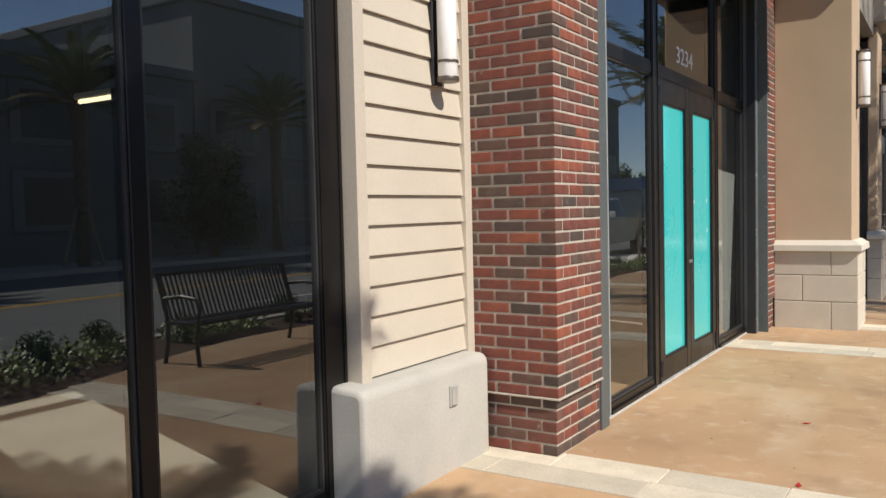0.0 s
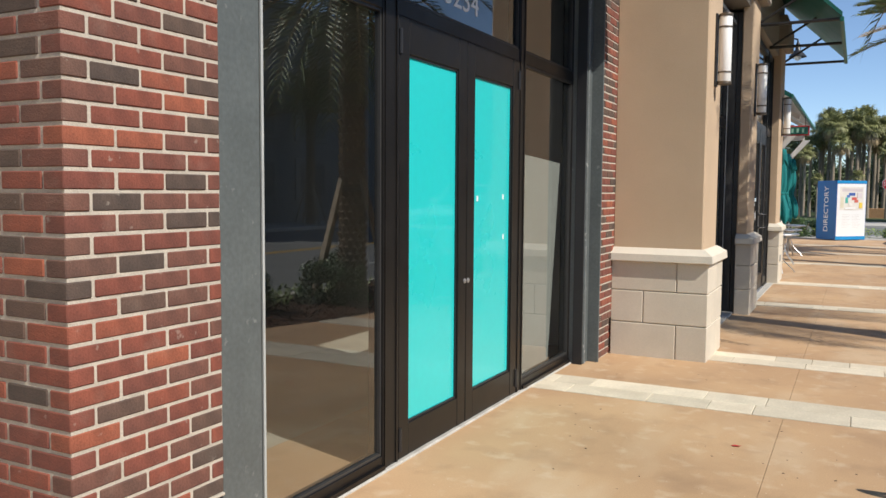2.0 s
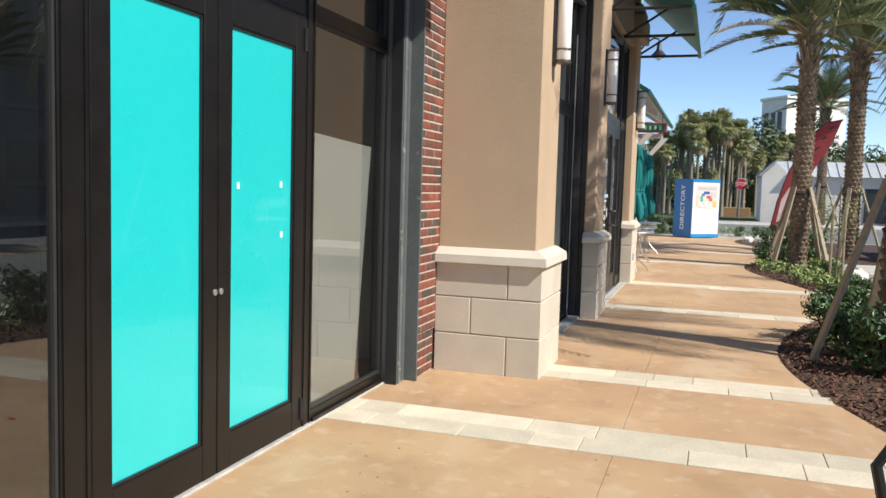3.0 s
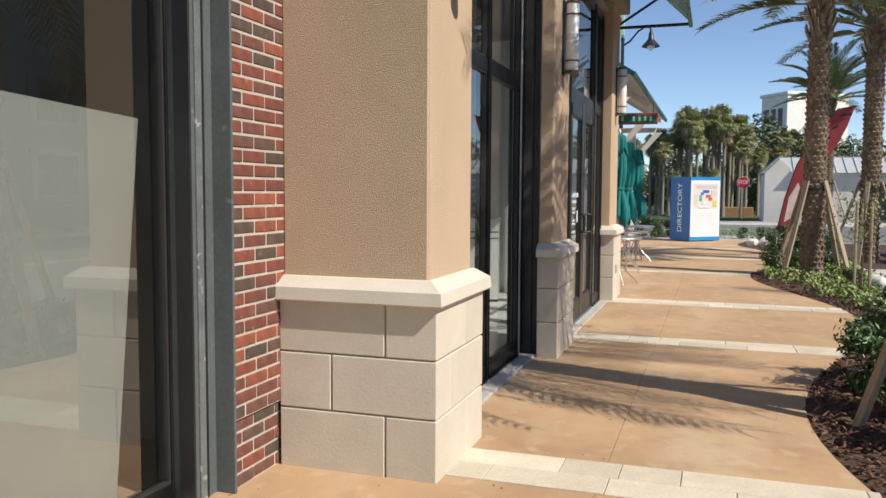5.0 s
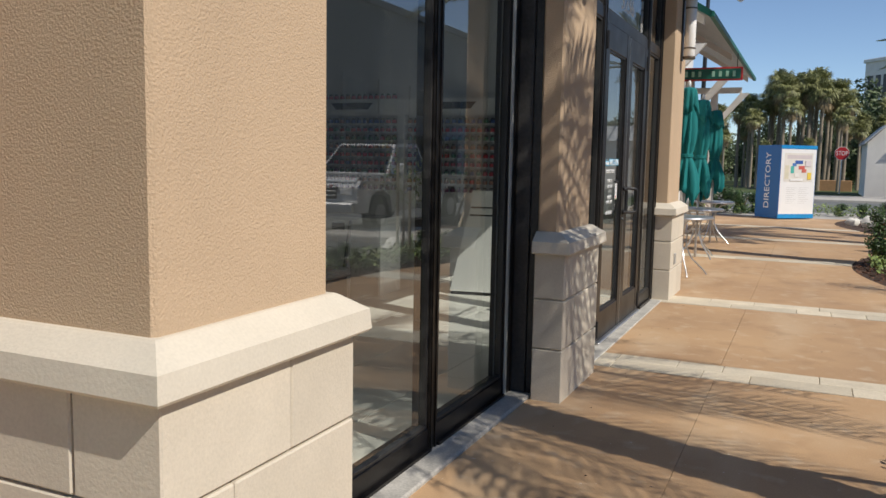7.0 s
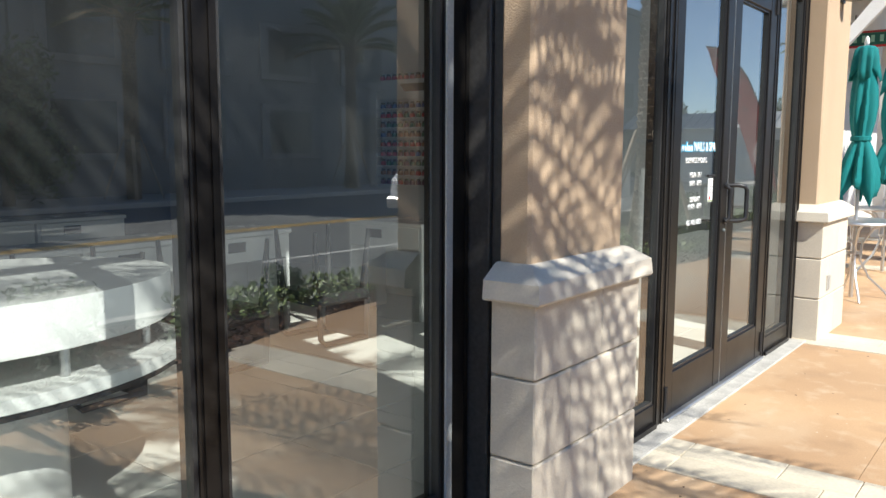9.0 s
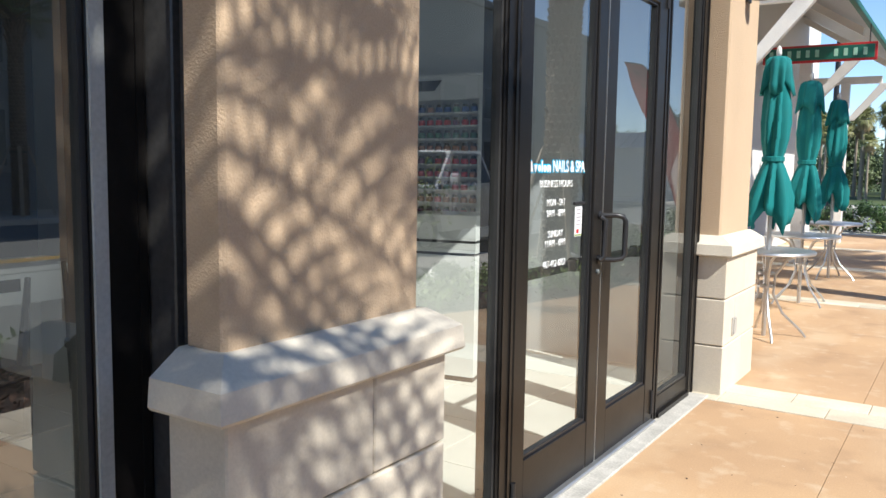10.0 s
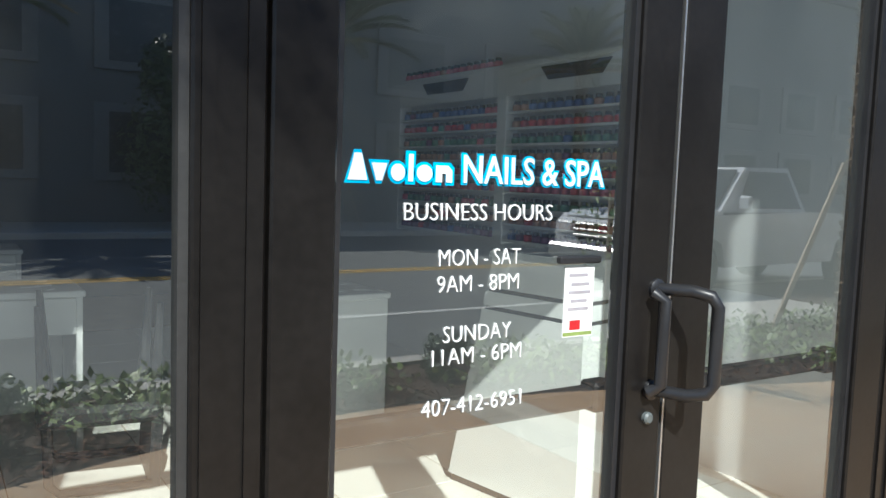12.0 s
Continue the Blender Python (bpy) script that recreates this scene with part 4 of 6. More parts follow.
def upturned_chair(x, y, turn):
    """A chair stood on its arms and back, its four tapered legs in the air."""
    c = thing("salon_chair", "charcoal salon chair turned upside down, tapered legs in the air", "chair", (x, y, 0.006), turn, group="upturned salon chairs")
    part("seat", Shape().bevelled(-0.25, 0.25, -0.25, 0.25, 0.29, 0.38, 0.025), CHAIRGREY, c)
    part("backrest", Shape().prism([(0.19, 0.0), (0.235, 0.0), (0.25, 0.3), (0.2, 0.3)], -0.23, 0.23, "x"), CHAIRGREY, c)
    for sx in (-1, 1):
        part("arm", Shape().tube([(sx * 0.235, 0.2, 0.02), (sx * 0.235, -0.16, 0.02), (sx * 0.235, -0.2, 0.06), (sx * 0.235, -0.21, 0.3)], 0.02, 8), CHAIRGREY, c, smooth=True)
        for sy in (-1, 1):
            part("leg", Shape().tube([(sx * 0.21, sy * 0.21, 0.37), (sx * 0.235, sy * 0.235, 0.81)], [0.032, 0.014], 8), CHAIRGREY, c, smooth=True)
    return c


upturned_chair(-3.62, 11.08, 4)
upturned_chair(-3.62, 12.02, -7)
upturned_chair(-3.62, 10.2, 3)


def oval(rx, ry, z0, z1, n=40):
    return Shape().prism([(rx * math.cos(k * math.tau / n), ry * math.sin(k * math.tau / n)) for k in range(n)], z0, z1, "z")


dt = thing("oval_table", "white two-tier oval display table on a round pedestal", "table", (-2.45, 9.12, 0.006))
part("top", oval(0.58, 0.78, 0.74, 0.905), GLOSSWHITE, dt, smooth=True)
part("lower_shelf", oval(0.62, 0.82, 0.585, 0.63), GLOSSWHITE, dt, smooth=True)
part("shelf_edge", oval(0.61, 0.81, 0.56, 0.585), BLACK, dt, smooth=True)
part("pedestal", Shape().lathe([(0.36, 0.0), (0.36, 0.02), (0.345, 0.03), (0.345, 0.56)], 32), GLOSSWHITE, dt, smooth=True)
for k in range(8):
    a = k * math.tau / 8 + 0.2
    part("spacer", Shape().tube([(0.5 * math.cos(a), 0.68 * math.sin(a), 0.63), (0.5 * math.cos(a), 0.68 * math.sin(a), 0.74)], 0.018, 10), ALU, dt)


# ---- street furniture by the pavement ----
bench = thing("bench", "black steel slatted bench with arm rests", "bench", (1.05, 3.2, 0.0))
for y in (-0.86, 0.86):
    part("leg", Shape().tube([(0.03, y, 0), (0.06, y, 0.22), (0.03, y, 0.42)], 0.022, 8), BLACK, bench)
    part("leg", Shape().tube([(0.52, y, 0), (0.46, y, 0.22), (0.46, y, 0.42), (0.6, y, 0.86)], 0.022, 8), BLACK, bench)
    part("arm_rest", Shape().tube([(0.03, y, 0.42), (0.0, y, 0.55), (0.05, y, 0.64), (0.25, y, 0.66), (0.52, y, 0.63)], 0.02, 8), BLACK, bench)
    part("side_rail", Shape().tube([(0.03, y, 0.42), (0.46, y, 0.4)], 0.02, 8), BLACK, bench)
for i in range(30):
    y = -0.82 + i * 1.64 / 29
    part("slat", Shape().tube([(0.02, y, 0.405), (0.04, y, 0.43), (0.3, y, 0.405), (0.45, y, 0.43), (0.52, y, 0.62), (0.6, y, 0.84)], 0.011, 6), BLACK, bench)
part("front_rail", Shape().tube([(0.02, -0.86, 0.41), (0.02, 0.86, 0.41)], 0.018, 8), BLACK, bench)
part("top_rail", Shape().tube([(0.6, -0.86, 0.86), (0.6, 0.86, 0.86)], 0.018, 8), BLACK, bench)


# ---- palms and planting ----
def frond(length, arch, rng, leaf=0.36, n=58, droop=0.0):
    """One feather leaf in its own axes: it leaves the crown along +x and arches down."""
    rach, leaves = Shape(), Shape()
    pts, d = [], arch
    p = Vector((0.05, 0, 0))
    steps = 10
    for i in range(steps + 1):
        pts.append(p.copy())
        ang = d - (i / steps) ** 1.3 * (0.95 + droop)
        p = p + Vector((math.cos(ang), 0, math.sin(ang))) * (length / steps)
    rach.tube(pts, [0.022 * (1 - 0.85 * i / steps) for i in range(steps + 1)], 5, False)
    for i in range(n):
        t = 0.17 + 0.83 * i / (n - 1)
        k = min(int(t * steps), steps - 1)
        f = t * steps - k
        base = pts[k].lerp(pts[k + 1], f)
        along = (pts[k + 1] - pts[k]).normalized()
        up = Vector((-along.z, 0, along.x))
        ll = leaf * (0.55 + 0.7 * math.sin(math.pi * min(1, t * 0.85 + 0.1))) * rng.uniform(0.85, 1.1)
        for side in (-1, 1):
            out = (Vector((0, side, 0)) * 0.8 + along * (0.55 + 0.5 * t) + up * rng.uniform(0.1, 0.42)).normalized()
            tip = base + out * ll + Vector((0, 0, -0.12 * ll))
            mid = base + out * ll * 0.45 + Vector((0, 0, 0.02))
            w = along * 0.0105
            leaves.add([base - w, mid - w * 1.4, tip, mid + w * 1.4, base + w], [(0, 1, 2, 3, 4)])
    return rach, leaves


def place(shape, m, into):
    into.add(shape.v, shape.f, m)


def date_palm(at, height, seed, braces=True, count=34, low=80, sag=-0.3, leaflets=58, label="date palm with a rough diamond-patterned trunk, propped by lumber braces", hanging=(), prop=193):
    p = thing("palm_tree", label, "palm tree", at, group="date palms")
    rng = random.Random(seed)
    r0, r1 = 0.178, 0.155
    prof = [(r0 * 1.15, -0.1), (r0, 0.25)] + [(r0 + (r1 - r0) * k / 8, 0.25 + (height - 0.25) * k / 8) for k in range(1, 9)] + [(0.2, height + 0.25), (0.1, height + 0.45)]
    part("trunk", Shape().lathe(prof, 18), BARK, p, smooth=True)
    sc = Shape()
    rows, around = int(height / 0.095), 11
    for k in range(rows):
        z = 0.12 + k * 0.095
        r = r0 + (r1 - r0) * z / height
        for j in range(around):
            a = (j + 0.5 * (k % 2)) * math.tau / around + rng.uniform(-0.04, 0.04)
            w = r * math.tau / around * 0.46
            m = Matrix.Rotation(a, 4, "Z") @ pose(r - 0.012, 0, z)
            o = 0.042 * rng.uniform(0.7, 1.3)
            sc.add([(0, -w, 0), (0, w, 0), (0, 0, 0.085), (o, -w * 0.7, 0.05), (o, w * 0.7, 0.05), (0.005, 0, -0.05)],
                   [(0, 5, 3), (5, 1, 4), (5, 4, 3), (3, 4, 2), (1, 2, 4), (0, 3, 2)], m)
    for k in range(70):
        a, z = rng.uniform(0, math.tau), height - rng.uniform(0.0, 0.75)
        m = Matrix.Rotation(a, 4, "Z") @ pose(r1 - 0.02, 0, z, 0, rng.uniform(8, 28), 0)
        sc.box(0, 0.022, -0.03, 0.03, 0, rng.uniform(0.18, 0.4), m)
    tagged(part("trunk_husk", sc, BARK, p, "grey-brown stubs of old leaf bases"), kind="stuff")
    rr, green, dry = Shape(), Shape(), Shape()
    for k in range(count):
        t = k / (count - 1)
        tilt = radians(84 - low * t) + rng.uniform(-0.12, 0.12)
        a = k * 2.39996 + rng.uniform(-0.15, 0.15)
        ra, le = frond(rng.uniform(1.9, 2.5) * (0.85 + 0.15 * t), tilt, rng, n=leaflets, droop=sag * t)
        m = pose(0, 0, height + 0.22 - 0.3 * t) @ Matrix.Rotation(a, 4, "Z")
        place(ra, m, rr)
        place(le, m, dry if t > 0.94 else green)
    for az, tilt, length in hanging:
        ra, le = frond(length, radians(tilt), rng, n=leaflets, droop=0.05)
        m = pose(0, 0, height) @ Matrix.Rotation(radians(az), 4, "Z")
        place(ra, m, rr)
        place(le, m, green)
    tagged(part("midrib_mass", rr, FROND_DRY, p, "yellow-green frond stems"), kind="stuff")
    tagged(part("crown", green, FROND, p, "grey-green feather fronds"), kind="stuff")
    tagged(part("dead_growth", dry, FROND_DRY, p, "hanging dead straw-coloured fronds"), kind="stuff")
    if braces:
        part("collar", Shape().lathe([(0.2, 1.5), (0.212, 1.505), (0.212, 1.54), (0.2, 1.545)], 18), BLACK, p, "black strap round the trunk")
        for a in (prop, prop + 180, prop + 90, prop + 270):
            d = Vector((math.cos(radians(a)), math.sin(radians(a)), 0))
            top, foot = d * 0.2 + Vector((0, 0, 1.66)), d * 0.76 + Vector((0, 0, -0.05))
            v = (top - foot).normalized()
            side = v.cross(d).normalized()
            q = v.cross(side)
            m = Matrix((( *side, 0), (*q, 0), (*v, 0), (0, 0, 0, 1))).transposed()
            m.translation = foot
            part("brace", Shape().bevelled(-0.045, 0.045, -0.02, 0.02, 0, (top - foot).length, 0.003, m), LUMBER, p, "weathered lumber prop")
    return p


date_palm((2.1, 9.05, -0.01), 4.5, 23, True, 33, 110, 0.1, 28, "low date palm with drooping fronds, propped by lumber braces",
          [(-128, -34, 2.4), (-108, -44, 2.5), (-92, -28, 2.6), (-76, -46, 2.4), (-60, -36, 2.6), (-45, -22, 2.6), (-28, -10, 2.5), (-8, -24, 2.4), (14, -6, 2.5), (60, -15, 2.4), (-18, -40, 2.4), (28, -36, 2.5), (46, -24, 2.5), (80, -38, 2.3)])
palm = date_palm((2.1, 18.66, -0.01), 4.7, 5, prop=227)
for x, y, turn, sc in ((3.5, 22.0, 200, 1.02), (2.55, -2.8, 140, 0.98), (5.7, 47.6, 20, 1.3), (1.95, -9.9, 300, 1.0)):
    copy_thing(palm, pose(x, y, -0.01, 0, 0, turn) @ Matrix.Scale(sc, 4))
for x, y, turn in ((17.4, 12, 30), (17.6, 20.5, 160), (17.5, 29, 250), (17.4, 3, 80)):
    copy_thing(palm, pose(x, y, 0.0, 0, 0, turn) @ Matrix.Scale(1.05, 4))


PALMGREY = material("pale_palm_bark", (0.30, 0.25, 0.19), rough=0.95, vary=0.25, scale=9, fine=50, bump=0.5)


def fan_palm(at, height, seed, label="cabbage palm with fan leaves and a skirt of dead ones"):
    p = thing("fan_palm", label, "palm tree", at, group="cabbage palms")
    rng = random.Random(seed)
    part("trunk", Shape().tube([(0, 0, -0.2), (0.05, 0.03, height * 0.5), (0.02, 0.0, height)], [0.17, 0.12, 0.12], 10), PALMGREY, p, smooth=True)
    live, dead = Shape(), Shape()
    for k in range(60):
        t = k / 59
        el = radians(88 - 165 * t) + rng.uniform(-0.2, 0.2)
        az = k * 2.39996 + rng.uniform(-0.3, 0.3)
        out = Vector((math.cos(el) * math.cos(az), math.cos(el) * math.sin(az), math.sin(el)))
        c = Vector((0, 0, height)) + out * rng.uniform(0.3, 0.8) * (0.8 if t > 0.72 else 1.0)
        side = out.cross(Vector((0, 0, 1))).normalized()
        up = side.cross(out)
        dst = dead if t > 0.74 else live
        dst.add([Vector((0, 0, height)) - side * 0.015, Vector((0, 0, height)) + side * 0.015, c + side * 0.015, c - side * 0.015], [(0, 1, 2, 3)])
        for j in range(15):
            b = radians(-100 + 200 * j / 14)
            dirn = out * math.cos(b) + side * math.sin(b)
            ln = rng.uniform(0.5, 0.75) * (1.0 - 0.25 * abs(b) / 1.75)
            tip = c + dirn * ln + Vector((0, 0, -0.42 * ln)) - up * 0.05
            w = (side * math.cos(b) - out * math.sin(b)) * 0.036
            mid = c + dirn * ln * 0.55 + up * 0.04
            dst.add([c, mid - w, tip, mid + w], [(0, 1, 2, 3)])
    tagged(part("crown", live, FAN_LEAF, p, "dark green fan leaves"), kind="stuff")
    tagged(part("dead_leaves", dead, FAN_DRY, p, "brown hanging dead leaves"), kind="stuff")
    return p


fan = fan_palm((0.3, 62.5, -0.15), 6.5, 3)
rng = random.Random(12)
spots = [(-1.9, 63, 0.9), (-1.2, 60, 1.0), (-0.4, 65, 1.08), (0.9, 60, 0.95), (1.5, 64, 0.86), (-2.6, 61, 0.8), (-3.8, 66, .62), (-5.2, 63, .68), (-6.8, 60, .6), (-4.4, 58, .52), (2.6, 68, .66), (4.0, 72, .6),
         (6.2, 74, .95), (-9, 66, .7), (8.5, 72, .6), (10.5, 68, .66), (13, 74, .7), (16, 70, .62), (19, 75, .7), (-2.0, 57, .42), (0.3, 58, .45), (23, 72, .65), (28, 78, .7), (-13, 70, .7),
         (-3.3, 62, .86), (2.3, 61, .84), (-2.2, 66, 1.0), (0.2, 60.5, 1.0), (1.3, 66, 1.02), (-0.8, 59, .8), (2.0, 59, .7), (3.4, 66, .72), (5.2, 70, .9), (7.4, 73, 1.0), (-5.9, 66, .74),
         (-1.5, 61.5, 1.06), (0.6, 63.5, 1.1), (1.9, 62.4, 0.98), (-0.1, 61, 0.93), (-2.9, 59, .7), (-4.9, 60, .75), (-3.9, 62, .8), (-6.2, 62, .66), (-7.6, 64, .75), (3.2, 63, .62), (4.6, 66, .7), (6.6, 68, .8)]
for x, y, sc in spots:
    copy_thing(fan, pose(x, y, -0.15, 0, 0, rng.uniform(0, 360)) @ Matrix.Scale(sc * 0.94, 4))


def leafy(seed, count, rx, rz, size, base):
    """Leaves filling an uneven cloud."""
    rng = random.Random(seed)
    s = Shape()
    lobes = [(rng.uniform(-0.6, 0.6) * rx, rng.uniform(-0.6, 0.6) * rx, base + rng.uniform(0.15, 0.95) * rz, rng.uniform(0.3, 0.6)) for _ in range(11)]
    for _ in range(count):
        lx, ly, lz, lr = rng.choice(lobes)
        v = Vector((rng.gauss(0, 1), rng.gauss(0, 1), rng.gauss(0, 1))).normalized() * rng.uniform(0.55, 1.05) * lr
        c = Vector((lx + v.x * rx, ly + v.y * rx, max(0.03, lz + v.z * rz * 0.7)))
        n = (v.normalized() + Vector((rng.gauss(0, .5), rng.gauss(0, .5), rng.gauss(0.3, .5)))).normalized()
        a = n.orthogonal().normalized()
        a.rotate(Matrix.Rotation(rng.uniform(0, 6.28), 3, n))
        b = n.cross(a)
        q = size * rng.uniform(0.7, 1.25)
        s.add([c - a * q, c - b * q * 0.42 + n * q * 0.12, c + a * q, c + b * q * 0.42 + n * q * 0.12], [(0, 1, 2, 3)])
    return s


def shrub(at, seed, rx, rz, size, count, mat, label, group):
    p = thing("shrub", label, "shrub", at, group=group)
    rng = random.Random(seed)
    st = Shape()
    for _ in range(9):
        a = rng.uniform(0, math.tau)
        st.tube([(0, 0, -0.05), (math.cos(a) * rx * 0.3, math.sin(a) * rx * 0.3, rz * 0.5), (math.cos(a) * rx * 0.6, math.sin(a) * rx * 0.6, rz * 0.9)], [0.008, 0.006, 0.003], 5)
    part("stems", st, BARK, p)
    tagged(part("leaves", leafy(seed, count, rx, rz, size, 0.03), mat, p), kind="stuff")
    return p


sh = shrub((1.9, 8.55, -0.015), 21, 0.33, 0.48, 0.034, 1500, SHRUB, "glossy dark green shrub in the mulch bed", "bed shrubs")
rng = random.Random(5)
for x, y, sc in ((1.62, 9.85, 0.85), (2.3, 8.4, 1.0), (1.95, 10.3, 1.0), (2.6, 9.6, 1.0), (1.75, 9.35, 0.7), (1.5, 18.8, 0.75), (2.5, 19.7, .7), (1.9, 19.9, .7), (2.5, 7.4, 0.9), (2.4, 11.6, .55), (2.7, 12.8, .6), (2.1, 20.8, 1.1),
                 (2.7, 21.6, 1.1), (1.9, 24.2, 1.15), (2.5, 25.5, 1.2), (2.3, -0.2, .6), (1.9, -1.1, .7), (2.4, 1.6, .6), (2.6, 5.2, .6), (2.5, 3.4, .55), (2.6, 6.3, .6), (2.6, 2.4, .6), (2.5, 16.6, .6), (-0.6, 31.2, 1.2), (2.6, 14.4, 0.55), (2.7, -2.6, 1), (2.6, -4.4, 1),
                 (-1.3, 30.7, 1.1), (-1.9, 31.0, 1.2), (-2.5, 30.8, 1.1), (-3.1, 31.3, 1.2), (-0.9, 31.6, 1.0), (1.3, 31.2, .6), (1.9, 30.8, .65), (2.5, 31.2, .7)):
    copy_thing(sh, pose(x, y, -0.015, 0, 0, rng.uniform(0, 360)) @ Matrix.Scale(sc, 4))

gc = Shape()
rng = random.Random(31)
for _ in range(22000):
    y = rng.uniform(-4, 27)
    lo = bed_edge(y) + 0.22
    x = rng.uniform(lo, 3.0)
    if 7.0 < y < 11.2 and x < 2.3:
        continue
    if noise.noise(Vector((x * 0.9, y * 0.9, 2))) < -0.12:
        continue
    h = rng.uniform(0.02, 0.19)
    a, t = rng.uniform(0, 6.28), rng.uniform(0.2, 1.0)
    d = Vector((math.cos(a) * math.cos(t), math.sin(a) * math.cos(t), math.sin(t)))
    side = Vector((-math.sin(a), math.cos(a), 0)) * 0.02
    c = Vector((x, y, h - 0.02))
    l = rng.uniform(0.05, 0.09)
    gc.add([c, c + d * l * 0.5 - side, c + d * l, c + d * l * 0.5 + side], [(0, 1, 2, 3)])
solo("ground_cover", gc, GROUNDCOVER, "low yellow-green ground cover plants in the mulch bed", "plants", kind="stuff")
ch = Shape()
for _ in range(9000):
    y = rng.uniform(5.5, 14) if rng.random() < 0.8 else rng.uniform(14, 21)
    x = rng.uniform(bed_edge(y) + 0.015, 2.9)
    m = pose(x, y, rng.uniform(-0.008, 0.022), rng.uniform(-40, 40), rng.uniform(-40, 40), rng.uniform(0, 360))
    l, w = rng.uniform(0.012, 0.045), rng.uniform(0.005, 0.012)
    ch.add([(-l, -w, 0), (l * 0.8, -w * 1.1, 0), (l, w, 0.004), (-l * 0.9, w * 0.8, 0.003), (0, 0, 0.008)], [(0, 1, 4), (1, 2, 4), (2, 3, 4), (3, 0, 4), (3, 2, 1, 0)], m)
solo("mulch_chips", ch, CHIP, "loose brown bark chips of the mulch bed", "mulch", kind="stuff")
sap = thing("sapling", "thin young shrub tied to two wooden stakes", "young tree", (2.45, 15.9, -0.02))
part("stem", Shape().tube([(0, 0, 0), (0.02, 0.02, 0.8), (0.0, 0.0, 1.7)], [0.018, 0.014, 0.006], 6), BARK, sap)
for x in (-0.09, 0.1):
    part("stake", Shape().tube([(x, 0, -0.1), (x, 0, 1.35)], 0.022, 7), LUMBER, sap, "wooden stake")
tagged(part("leaves", leafy(77, 420, 0.42, 0.95, 0.028, 0.75), GROUNDCOVER, sap), kind="stuff")

# broadleaf trees behind the side street
tree = thing("broadleaf_tree", "dark green broadleaf tree behind the side street", "tree", (-8, 84, -0.15), group="street trees")
part("trunk", Shape().tube([(0, 0, -0.1), (0.1, 0, 1.6), (0.3, 0.1, 3.2)], [0.22, 0.17, 0.09], 8), BARK, tree)
for a in range(5):
    part("limb", Shape().tube([(0.1, 0, 1.6 + a * 0.2), (1.3 * math.cos(a * 1.3), 1.3 * math.sin(a * 1.3), 3.2 + a * 0.2)], [0.1, 0.04], 6), BARK, tree)
tagged(part("crown", leafy(8, 3800, 2.4, 4.6, 0.17, 0.6), TREELEAF, tree, "dense dark green leaves"), kind="stuff")
rng = random.Random(2)
for x, y, sc in ((-3, 78, 1), (1.5, 80, 1.05), (5.5, 83, 1.45), (9.5, 79, 1.4), (13.5, 85, 1.15), (18, 82, 1.1), (22.5, 86, 1.2), (27, 80, 1.1), (32, 86, 1.2), (-13, 80, 1.1), (4, 70, 1.0), (-6.5, 71, .8), (-3.6, 73, .85), (-0.8, 72, .8), (2.0, 74, .9), (9, 66, .7), (14, 64, .75), (20, 64, .8), (26, 66, .9), (37, 84, 1.2), (43, 88, 1.2), (-18, 82, 1.2)):
    copy_thing(tree, pose(x, y, -0.15, 0, 0, rng.uniform(0, 360)) @ Matrix.Scale(sc, 4))
copy_thing(tree, pose(17.3, 17.0, 0, 0, 0, 40) @ Matrix.Scale(0.72, 4))
solo("hedge_backdrop", leafy(55, 14000, 34, 5.2, 0.35, 0.2), TREELEAF, "dark green hedge and undergrowth behind the palms", "hedge", (8, 118, -0.15), kind="stuff")


# ---- patio tables, umbrellas ----
def patio_table(x, y, turn):
    t = thing("patio_table", "round aluminium patio table on splayed bar legs", "table", (x, y, 0), turn, group="patio tables")
    part("top", Shape().lathe([(0.0, 0.72), (0.36, 0.72), (0.375, 0.712), (0.38, 0.722), (0.375, 0.738), (0.36, 0.742), (0.03, 0.74), (0.03, 0.73)], 36, caps=False), ALU, t, "round metal table top", smooth=True)
    for k in range(4):
        a = k * math.pi / 2 + 0.4
        c, s = math.cos(a), math.sin(a)
        part("leg", Shape().tube([(r * c, r * s, z) for r, z in ((0.3, 0.715), (0.16, 0.66), (0.07, 0.52), (0.06, 0.36), (0.14, 0.2), (0.29, 0.06), (0.335, 0.0))], 0.011, 8), ALU, t, smooth=True)
    for z in (0.42, 0.53):
        part("ring", Shape().lathe([(0.055, z), (0.075, z), (0.075, z + 0.015), (0.055, z + 0.015), (0.055, z)], 18, caps=False), ALU, t)
    return t


